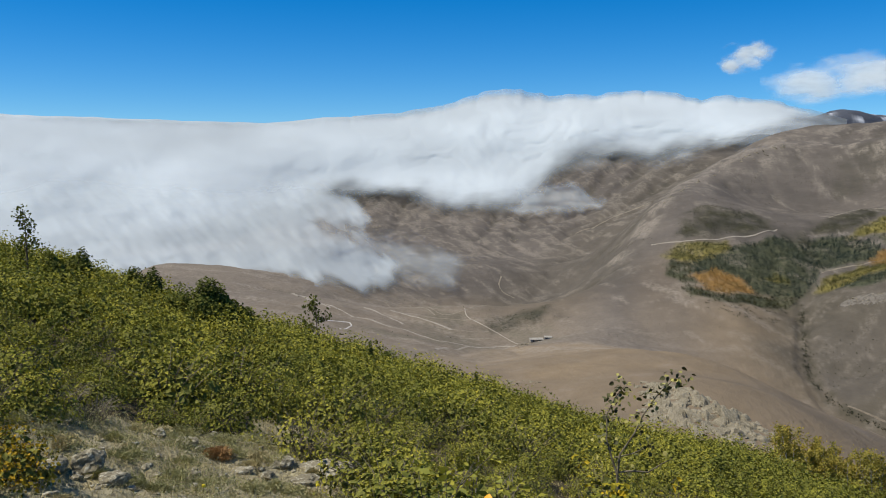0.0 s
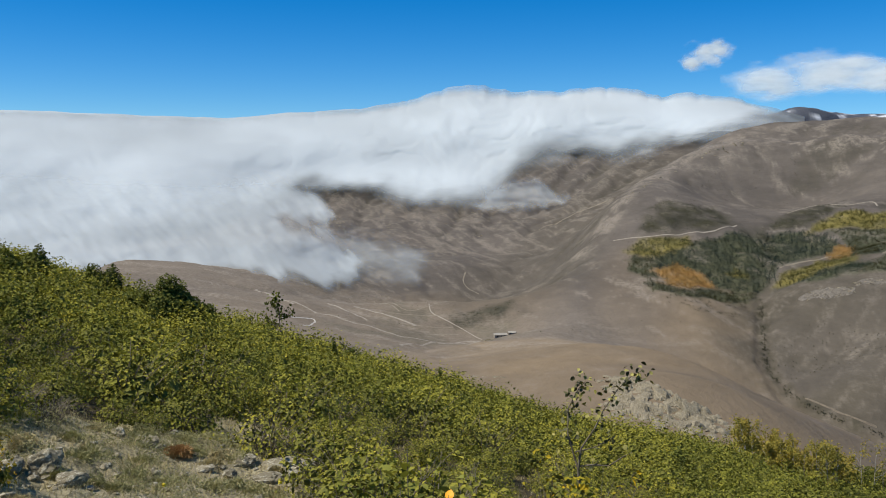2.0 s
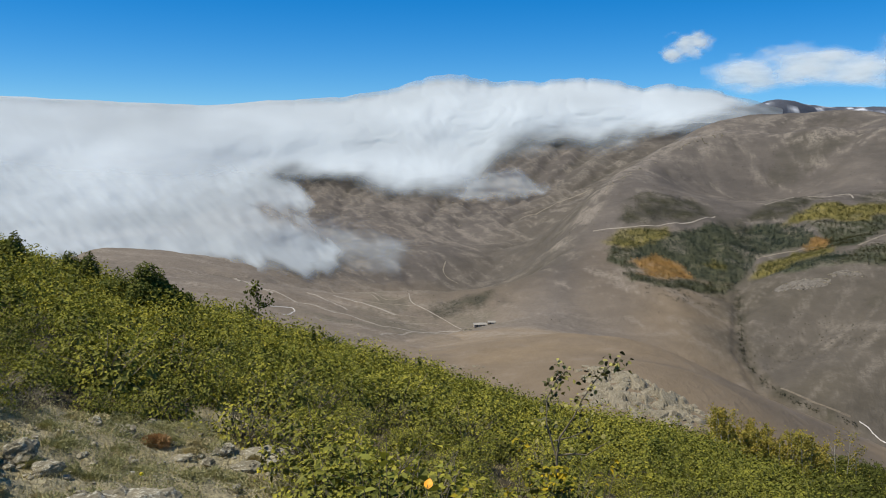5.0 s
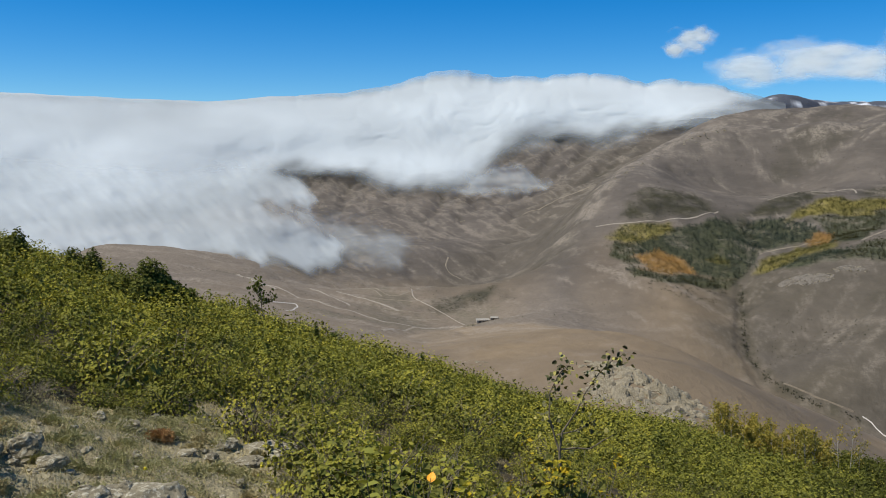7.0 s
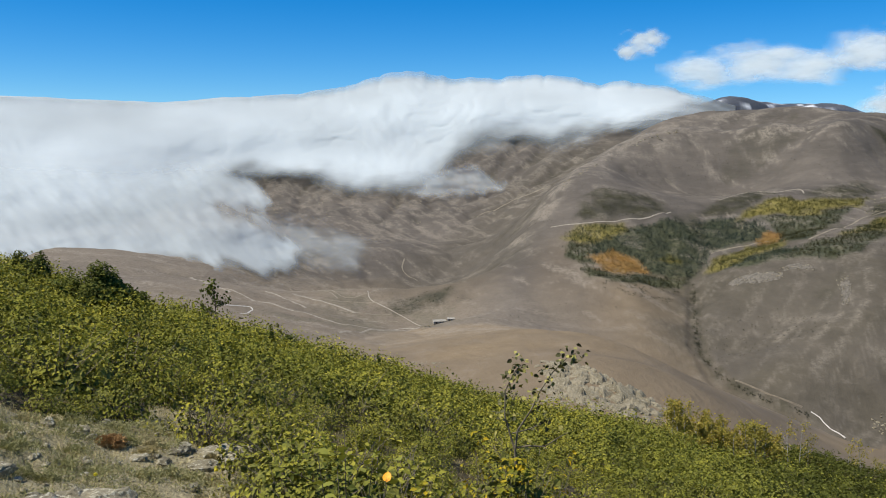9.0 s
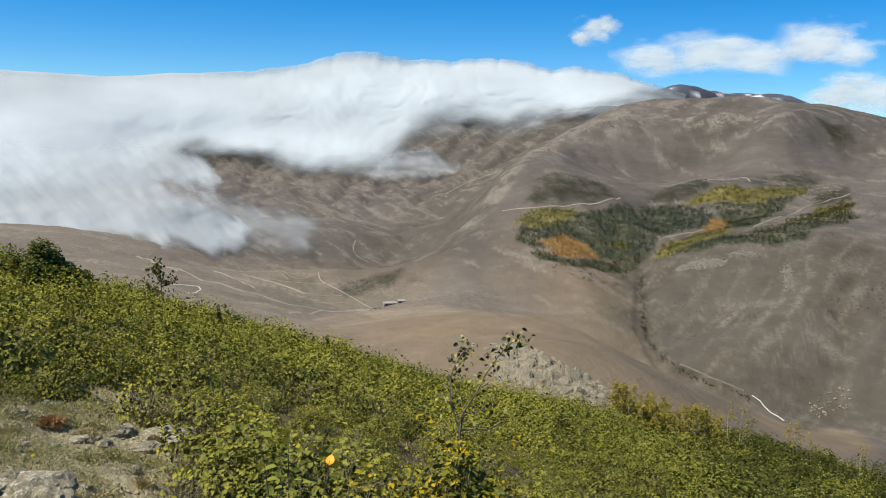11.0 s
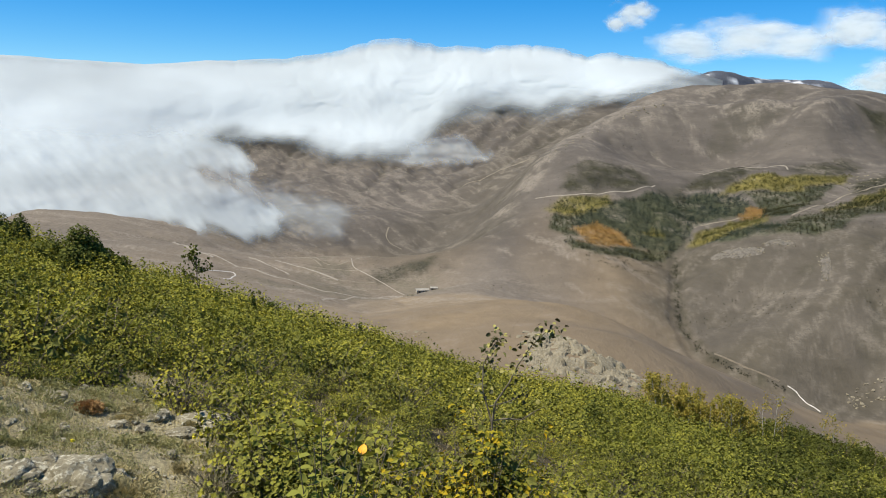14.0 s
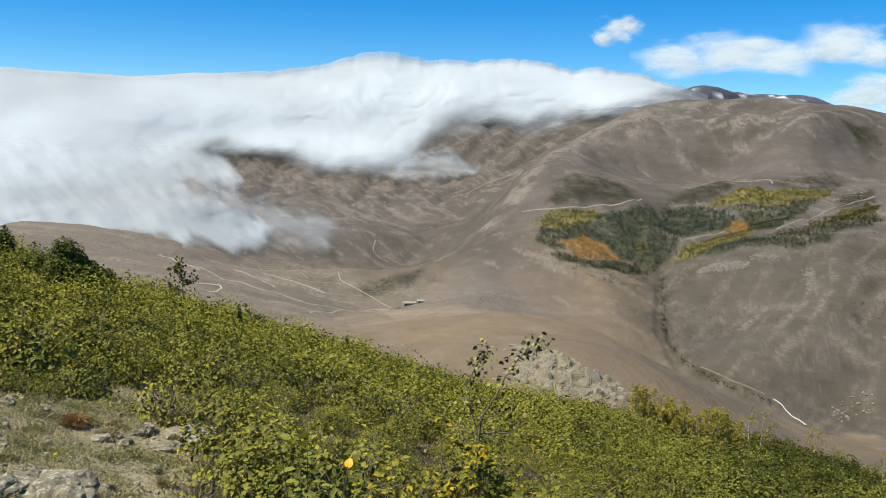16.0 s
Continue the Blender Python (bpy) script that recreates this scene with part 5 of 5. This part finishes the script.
def small_tree(x, y, tall, spread, mat, bark, label, seed, count, leaf, name="sapling", group="", limbs=9, thick=0.02):
    """A slim young tree: a bending trunk, limbs as parts, loose leaves round the limb ends."""
    rng = np.random.default_rng(seed)
    ob = base(name, (x, y, float(near_height(x, y)) - 0.05), label, "tree", group)
    bend = rng.normal(0, 0.06, 2) * tall
    trunk = np.array([(0, 0, 0), (bend[0] * 0.3, bend[1] * 0.3, tall * 0.35), (bend[0], bend[1], tall * 0.7), (bend[0] * 1.3, bend[1] * 1.2, tall)])
    piece("trunk", mesh_of("trunk", *tube(trunk, [thick, thick * 0.75, thick * 0.45, thick * 0.12], 6), bark, True), ob)
    cs = []
    for k in range(limbs):
        h = 0.25 + 0.7 * k / limbs
        foot = np.array([np.interp(h * tall, trunk[:, 2], trunk[:, i]) for i in range(2)] + [h * tall])
        a, reach = rng.uniform(0, 6.28), spread * (1.1 - h) * rng.uniform(0.7, 1.2)
        tip = foot + np.array([math.cos(a) * reach, math.sin(a) * reach, tall * rng.uniform(0.12, 0.26)])
        mid = (foot + tip) / 2 + (0, 0, -0.02 * tall)
        piece("limb", mesh_of("limb", *tube([foot, mid, tip], [thick * 0.4, thick * 0.28, thick * 0.08], 4), bark, True), ob)
        t = rng.random((count // limbs, 1))
        cs.append(mid + (tip - mid) * t * 1.15 + rng.normal(0, 0.045 * tall, (count // limbs, 3)))
    c = np.concatenate(cs)
    piece("crown", mesh_of("crown", *leaves(c, rng.normal(0, 1, c.shape) + (0, 0, 0.6), leaf, 0.75, rng), mat), ob)
    return ob


x, y = polar(-8.15, 17.2)
small_tree(x, y, 1.15, 0.5, M_DARK, M_BARK, "small dark tree on the brow of the slope", 300, 420, 0.06)
x, y = polar(-25.3, 16.0)
small_tree(x, y, 1.25, 0.3, M_DARK, M_BARK, "thin dark sapling on the brow of the slope", 301, 460, 0.055)

_rng = random.Random(5)
for k in range(34):
    x, y = polar(21.2 + 6.3 * k / 33 + _rng.uniform(-0.25, 0.25), _rng.uniform(21.3, 23.4))
    small_tree(x, y, _rng.uniform(0.8, 1.25), 0.46, M_ASPEN, M_PALEBARK, "young aspen with olive and rusty autumn leaves", 320 + k, 640, 0.046, "aspen", "aspens along the brow", 8, 0.014)
for k, (deg, r, tall) in enumerate([(28.4, 23.0, 1.4), (29.0, 23.5, 1.6), (29.5, 24, 1.3), (31.6, 24.5, 1.3), (32.6, 24.5, 1.5), (33.2, 25, 1.2), (36.0, 25, 1.3)]):
    x, y = polar(deg, r)
    small_tree(x, y, tall, 0.6, M_ASPEN, M_PALEBARK, "thin young aspen with sparse autumn leaves", 350 + k, 260, 0.042, "aspen", "aspens along the brow", 7, 0.013)
for k in range(48):
    x, y = polar(27.9 + 0.2 * k, _rng.uniform(9.5, 21.5))
    bush(x, y, _rng.uniform(0.35, 0.6), _rng.uniform(0.5, 0.75), M_DEEP, "dark green bush below the aspens", 370 + k, 900, 0.055, group="dark bushes below the aspens")

for k in range(26):
    x, y = polar(28.0 + 0.36 * k + _rng.uniform(-0.2, 0.2), _rng.uniform(22.0, 27.0))
    bush(x, y, _rng.uniform(0.55, 0.95), _rng.uniform(0.7, 1.15), M_DEEP, "dark green bush on the brow below the aspens", 440 + k, 1500, 0.06, group="dark bushes below the aspens")


# ---- the tall growth close by ----
def tall_shrubs():
    rng = np.random.default_rng(41)
    kinds = []
    for mat in (M_YELLOW, M_SCRUB, M_YELLOW, M_SCRUB):
        kinds.append(shrub_kind("shrub", 1000 if mat is M_SCRUB else 620, 0.34, 0.58, 0.024 if mat is M_SCRUB else 0.036, mat, rng, 34, 0.7))
    spots = [(1.1, 4.68, 0), (1.0, 4.66, 2), (0.98, 4.72, 0), (0.9, 4.78, 2), (1.06, 4.76, 2), (0.75, 5.1, 0), (1.05, 5.3, 0), (0.95, 4.75, 2), (1.3, 5.2, 1), (0.5, 5.2, 1), (0.35, 4.8, 2), (1.5, 5.6, 3), (0.7, 4.6, 2), (0.15, 5.3, 3), (1.15, 4.6, 1), (0.55, 5.8, 3), (1.75, 5.3, 1), (0.0, 4.7, 1), (0.9, 4.55, 0), (1.2, 4.8, 2), (1.02, 4.6, 2), (-0.25, 5.2, 3), (0.25, 4.45, 1), (1.9, 5.8, 3)]
    high = shrub_kind("shrub", 900, 0.42, 1.04, 0.036, M_YELLOW, rng, 34, 0.7)
    for n, (x, y, k) in enumerate(spots):
        f, w = high if n < 5 else kinds[k]
        label = "tall shrub with yellow and orange autumn leaves" if k in (0, 2) else "tall leafy green shrub with grey twigs"
        ob = base("tall_shrub", (x, y, float(near_height(x, y)) - 0.03), label, "shrub", "tall shrubs close by", rng.uniform(0, 6.28), 1.0 if n < 5 else rng.uniform(1.1, 1.3) if k in (0, 2) else rng.uniform(0.85, 1.12))
        piece("foliage", f, ob)
        piece("brushwood", w, ob, "grey bare twigs")
    f, w = shrub_kind("shrub", 520, 0.34, 0.42, 0.037, M_AMBER, rng, 22, 0.7)
    for x, y, s in ((-2.3, 4.7, 0.7), (-2.5, 4.95, 0.75), (-2.42, 4.35, 0.65)):
        ob = base("yellow_shrub", (x, y, float(near_height(x, y))), "low shrub with amber and yellow leaves", "shrub", "yellow shrubs", 0, s)
        piece("foliage", f, ob)
        piece("brushwood", w, ob, "grey bare twigs")


tall_shrubs()


def leaf_shape(length, width, mat, fold=0.25):
    """One broad leaf, folded along its rib, with its stalk."""
    n, v, f = 7, [], []
    for k in range(n):
        t = k / (n - 1)
        w = width * math.sin(math.pi * t ** 0.8) ** 0.8 / 2 + 0.0004
        z = -0.18 * length * t * t
        v += [(-w, t * length, z + w * fold), (0, t * length, z), (w, t * length, z + w * fold)]
    for k in range(n - 1):
        a = 3 * k
        f += [(a, a + 1, a + 4, a + 3), (a + 1, a + 2, a + 5, a + 4)]
    return mesh_of("leaf", v, f, mat, True)


# darker copy of the same leaf, its backlit shade put into the colour
LEAF_DARK = leaf_shape(0.028, 0.021, mat_plain('shaded_leaf', (0.05, 0.055, 0.02), (0.12, 0.11, 0.04), 30, 0.7))
LEAF_PALE = leaf_shape(0.028, 0.021, mat_plain("pale_leaf", (0.2, 0.185, 0.055), (0.36, 0.32, 0.085), 25, 0.7))
LEAF_BROAD = leaf_shape(0.085, 0.058, M_BROAD)
LEAF_GOLD = leaf_shape(0.046, 0.038, mat_plain("golden_leaf", (0.72, 0.27, 0.008), (0.85, 0.4, 0.012), 40, 0.5))


def young_tree():
    """The thin leaning sapling that stands out of the shrubs."""
    rng = np.random.default_rng(51)
    x, y = 1.06, 5.0
    ob = base("young_tree", (x, y, float(near_height(x, y)) - 0.05), "thin young tree with few dark and yellow-green leaves", "tree")
    g = ob.location.z
    def at(px, pz, py=0.0):
        return (px - 0.02 - x, py, pz - 0.03 - g)
    stems = [("trunk", [at(1.1, g), at(1.07, g + 0.3), at(1.031, -0.054)], (0.012, 0.011, 0.0095)),
             ("limb", [at(1.031, -0.054, 0.0), at(1.002, 0.041, 0.015), at(0.971, 0.153, 0.03), at(0.975, 0.297, 0.045), at(1.036, 0.407, 0.06), at(1.082, 0.454, 0.075)], (0.0085, 0.007, 0.006, 0.005, 0.004, 0.002)),
             ("limb", [at(1.031, -0.054, -0.0), at(1.042, 0.075, -0.015), at(1.12, 0.202, -0.03), at(1.164, 0.312, -0.045), at(1.242, 0.436, -0.06), at(1.333, 0.532, -0.075), at(1.396, 0.555, -0.09)], (0.0085, 0.007, 0.006, 0.005, 0.004, 0.003, 0.0015)),
             ("limb", [at(1.037, -0.037, -0.0), at(1.107, -0.021, -0.02), at(1.201, -0.022, -0.04), at(1.28, 0.038, -0.06), at(1.327, 0.071, -0.08)], (0.0075, 0.0065, 0.0055, 0.004, 0.002)),
             ("limb", [at(1.012, 0.051, 0.0), at(1.122, 0.067, 0.025), at(1.199, 0.09, 0.05), at(1.262, 0.12, 0.075)], (0.006, 0.005, 0.004, 0.002))]
    for k, (name, pts, rad) in enumerate(stems):
        part = piece(name, mesh_of(name, *tube(pts, [q * 0.8 for q in rad], 6), M_TWIG, True), ob)
        if k == 0:
            continue
        for i in range((0, 105, 92, 10, 24)[k]):
            t = rng.uniform(0.2, 1.0) ** 0.7 * (len(pts) - 1)
            j = min(int(t), len(pts) - 2)
            p = np.array(pts[j]) + (np.array(pts[j + 1]) - np.array(pts[j])) * (t - j)
            lf = piece("leaf", LEAF_DARK if rng.random() < 0.45 else LEAF_PALE, part)
            lf.matrix_basis = Matrix.Translation(Vector(p + rng.normal(0, 0.035, 3))) @ Euler((rng.normal(-0.5, 0.6), rng.normal(0, 0.6), rng.uniform(0, 6.28))).to_matrix().to_4x4() @ Matrix.Scale(rng.uniform(0.8, 1.25), 4)


young_tree()


def sprout():
    """Upright shoots with broad leaves, one of them turned gold."""
    rng = np.random.default_rng(61)
    x, y = 0.03, 3.6
    ob = base("leafy_shoot", (x, y, float(near_height(x, y)) - 0.05), "upright shoots with broad green leaves and one golden", "plant")
    g = ob.location.z
    for k, (tx, tz) in enumerate([(-0.13, 0.42), (-0.02, 0.5), (0.1, 0.38), (0.17, 0.3), (-0.05, 0.3)]):
        pts = [(0.02 * k - 0.04, 0, 0), (tx * 0.5, 0.02 * k - 0.05, (tz - g) * 0.55), (tx, 0.03 * k - 0.06, tz - g)]
        part = piece("stem", mesh_of("stem", *tube(pts, (0.004, 0.003, 0.0015), 5), M_TWIG, True), ob)
        for i in range(11):
            t = rng.uniform(0.55, 1.0)
            p = np.array(pts[1]) + (np.array(pts[2]) - np.array(pts[1])) * (t - 0.55) / 0.45
            lf = piece("leaf", LEAF_BROAD, part)
            lf.matrix_basis = Matrix.Translation(Vector(p + rng.normal(0, 0.03, 3))) @ Euler((rng.normal(0.4, 0.5), rng.normal(0, 0.5), rng.uniform(0, 6.28))).to_matrix().to_4x4() @ Matrix.Scale(rng.uniform(0.5, 0.9), 4)

    part = piece("stem", mesh_of("stem", *tube([(0.0, 0, 0), (0.1, -0.05, (0.3 - g) * 0.6), (0.15, -0.1, 0.32 - g)], (0.003, 0.0022, 0.0012), 5), M_TWIG, True), ob)
    for tilt, turn in ((58, -20),):
        piece("leaf", LEAF_GOLD, part, "golden autumn leaf").matrix_basis = pose(0.15, -0.1, 0.3 - g, tilt, 0, turn)


sprout()


# ---- the bare patch ----
def cushion(x, y, radius, tall, mat, label, seed, name="grass_cushion", blades=900):
    rng = np.random.default_rng(seed)
    ob = base(name, (x, y, float(near_height(x, y)) - 0.01), label, "plant")
    c, d = dome(blades, rng, radius, tall)
    piece("tussock", mesh_of("tussock", *leaves(c, np.cross(d, rng.normal(size=d.shape)), 0.045, 0.14, rng), mat), ob)
    return ob


M_RUST = mat_plain("rusty_cushion", (0.3, 0.165, 0.06), (0.5, 0.3, 0.12), 30)
cushion(-1.75, 6.64, 0.12, 0.1, M_RUST, "rust-brown dry cushion plant on bare ground", 71, "cushion_plant", 1600)
stone(-0.95, 6.85, 0.46, 0, 20, "broad pale boulder half sunk in dry grass", 0.1, 0, (1.2, 0.8, 0.55))
stone(-1.3, 6.85, 0.3, 1, 60, "pale sunken stone beside the boulder", 0.12, 0, (1, 0.8, 0.5))
stone(-2.05, 6.76, 0.22, 2, 10, "grey stone slab over a dark hollow", -0.02, 8, (1.3, 0.8, 0.6))
stone(-2.2, 6.72, 0.12, 3, 50, "grey stone propping the slab", 0.05)
stone(-1.9, 6.74, 0.11, 4, 80, "grey stone propping the slab", 0.05)


def stone_heap():
    rng = np.random.default_rng(85)
    for k in range(30):
        a, q = rng.uniform(0, 6.28), math.sqrt(rng.random())
        x, y = -1.36 + 0.42 * q * math.cos(a), 4.84 + 0.36 * q * math.sin(a)
        s = rng.uniform(0.06, 0.15) * (1.2 - 0.4 * q)
        ob = stone(x, y, s, int(rng.integers(0, 6)), rng.uniform(0, 360), "grey lichen-covered stone in a low heap", 0.08, rng.uniform(-20, 20))
        ob.location.z += 0.05 * (1 - q)


stone_heap()
stone(-1.36, 4.76, 0.44, 2, 30, "large grey boulder crusted with pale lichen", 0.06, 6, (1.15, 0.9, 0.85))
stone(-1.2, 4.64, 0.28, 5, 110, "grey lichen-covered stone against the boulder", 0.05, -12, (1, 0.85, 0.9))
stone(-1.6, 4.68, 0.26, 1, 70, "grey lichen-covered stone against the boulder", 0.05, 10, (1.1, 0.8, 0.9))
stone(-1.17, 5.02, 0.17, 3, 30, "whitish stone beside the lichen-crusted boulder", 0.0, 0, (1.2, 0.9, 0.7))
stone(-2.2, 5.35, 0.25, 4, 40, "pale weathered boulder in dry grass", 0.05, 8, (0.9, 0.8, 1.0))
stone(-2.0, 5.2, 0.21, 0, 15, "pale weathered boulder in dry grass", 0.04, -10, (1.1, 0.8, 0.9))
stone(-2.36, 5.2, 0.2, 2, 80, "small grey boulder in dry grass", 0.06, 0, (1.1, 0.9, 0.8))
stone(-1.02, 6.5, 0.2, 5, 20, "flat pale stone sunk in dry grass", 0.1, 0, (1.4, 0.9, 0.5))
stone(-1.5, 6.45, 0.16, 1, 45, "flat pale stone sunk in dry grass", 0.1, 0, (1.3, 0.9, 0.6))
stone(-1.28, 6.38, 0.13, 3, 95, "small angular grey stone", 0.06, 14)
cushion(-1.0, 4.66, 0.2, 0.18, M_STRAW, "rounded hummock of dry brown grass", 73, "grass_hummock", 2600)


def dry_brush(x, y, radius, tall, seed):
    """A low tangle of bare grey twigs with a few grey-green leaves."""
    rng = np.random.default_rng(seed)
    ob = base("dry_brush", (x, y, float(near_height(x, y)) - 0.02), "low tangle of bare grey twigs with few leaves", "shrub", "grey brush by the bare patch")
    piece("brushwood", mesh_of("brushwood", *twigs(90, rng, radius, tall, 0.0035), M_TWIG), ob, "bare grey twigs")
    c, d = dome(420, rng, radius, tall)
    piece("foliage", mesh_of("foliage", *leaves(c, d + rng.normal(0, 0.6, c.shape), 0.017, 0.5, rng), M_GREYHERB), ob, "sparse grey-green leaves")


def yellow_flower(x, y, tall, seed):
    """A single yellow bloom on a thin stalk."""
    rng = np.random.default_rng(seed)
    ob = base("yellow_flower", (x, y, float(near_height(x, y)) - 0.01), "single yellow bloom on a thin stalk", "flower", "yellow flowers")
    piece("stalk", mesh_of("stalk", *tube([(0, 0, 0), (0.01, 0, tall * 0.6), (0.015, -0.01, tall)], (0.002, 0.0017, 0.0012), 5), M_TWIG, True), ob)
    c, d = dome(26, rng, 0.016, 0.012)
    piece("blossom", mesh_of("blossom", *leaves(c + (0.015, -0.01, tall), d, 0.016, 0.7, rng), M_BLOOM), ob, "bright yellow petals")


M_BLOOM = mat_plain("yellow_petals", (0.62, 0.5, 0.02), (0.75, 0.62, 0.04), 60, 0.6)
M_GREYHERB = mat_leaf("grey_herb_leaves", [(0.0, (0.17, 0.165, 0.07)), (0.5, (0.31, 0.29, 0.135)), (1.0, (0.47, 0.42, 0.22))])
for k, (x, y, q, h) in enumerate([(-1.2, 7.55, 0.26, 0.2), (-0.85, 7.6, 0.3, 0.24), (-1.0, 7.9, 0.26, 0.22), (-0.6, 6.3, 0.3, 0.22), (-0.5, 5.75, 0.28, 0.22), (-0.62, 5.2, 0.26, 0.2), (-0.1, 5.0, 0.3, 0.24), (0.05, 4.6, 0.26, 0.22), (-2.7, 6.7, 0.3, 0.2), (-3.0, 6.9, 0.3, 0.2)]):
    dry_brush(x, y, q, h, 650 + k)
yellow_flower(-1.5, 5.35, 0.1, 671)
yellow_flower(-0.9, 6.1, 0.12, 672)


def small_stones():
    rng = np.random.default_rng(81)
    made = 0
    while made < 220:
        x, y = rng.uniform(-3.0, -0.3), rng.uniform(3.9, 7.9)
        if bare(np.array([x]), np.array([y]))[0]:
            stone(x, y, rng.uniform(0.02, 0.065) * (1.5 if rng.random() < 0.15 else 1), int(rng.integers(0, 6)), rng.uniform(0, 360), "small grey stone lying on dry ground", 0.1)
            made += 1


small_stones()


def dry_grass():
    """Straw and withered herbs over the bare patch and between the shrubs."""
    rng = np.random.default_rng(91)
    n = 90000
    x, y = rng.uniform(-3.6, 2.5, n), rng.uniform(3.0, 10.5, n)
    ok = (fbm(x / 0.35, y / 0.35, 3, 93) > -0.6) & (bare(x, y) | (rng.random(n) < 0.25))
    x, y = x[ok], y[ok]
    z = near_height(x, y)
    tall = rng.uniform(0.01, 0.05, len(x)) * (1 + 0.8 * (rng.random(len(x)) < 0.1))
    c = np.stack([x, y, z + tall * 0.4], 1)
    lean = np.stack([rng.normal(0, 0.5, len(x)), rng.normal(0, 0.5, len(x)), np.ones(len(x))], 1)
    lean /= np.linalg.norm(lean, axis=1, keepdims=True)
    side = np.cross(lean, rng.normal(size=lean.shape))
    side /= np.linalg.norm(side, axis=1, keepdims=True)
    w = 0.0022
    foot, tip = c - lean * tall[:, None] / 2, c + lean * tall[:, None] / 2
    v = np.stack([foot - side * w, foot + side * w, tip + side * w * 0.3, tip - side * w * 0.3], 1).reshape(-1, 3)
    tagged(new("dry_grass", mesh_of("dry_grass", v, np.arange(len(v)).reshape(-1, 4), M_STRAW)), "short withered straw-coloured grass on stony ground", "grass", kind="stuff")
    m = 90000
    x, y = rng.uniform(-3.2, 0.2, m), rng.uniform(3.6, 8.6, m)
    ok = (fbm(x / 0.5, y / 0.5, 3, 95) > -0.2) & bare(x, y)
    x, y = x[ok], y[ok]
    c = np.stack([x, y, near_height(x, y) + rng.uniform(0.01, 0.07, len(x))], 1)
    v, f = leaves(c, rng.normal(0, 1, c.shape) + (0, 0, 0.8), 0.016, 0.45, rng)
    tagged(new("herbs", mesh_of("herbs", v, f, M_GREYHERB)), "low grey-green herbs between the stones", "herbs", kind="stuff")


rng_tuft = np.random.default_rng(87)
for k in range(34):
    tx, ty = rng_tuft.uniform(-2.9, -0.4), rng_tuft.uniform(4.0, 7.8)
    if bare(np.array([tx]), np.array([ty]))[0]:
        cushion(tx, ty, rng_tuft.uniform(0.05, 0.13), rng_tuft.uniform(0.04, 0.1), M_STRAW, "small tuft of withered straw-coloured grass", 600 + k, "grass_tuft", 500)
for k in range(60):
    tx, ty = rng_tuft.uniform(-2.9, -0.4), rng_tuft.uniform(4.0, 7.9)
    if bare(np.array([tx]), np.array([ty]))[0]:
        cushion(tx, ty, rng_tuft.uniform(0.06, 0.17), rng_tuft.uniform(0.05, 0.12), M_GREYHERB, "low grey-green herb cushion between stones", 700 + k, "herb_cushion", 420)
dry_grass()
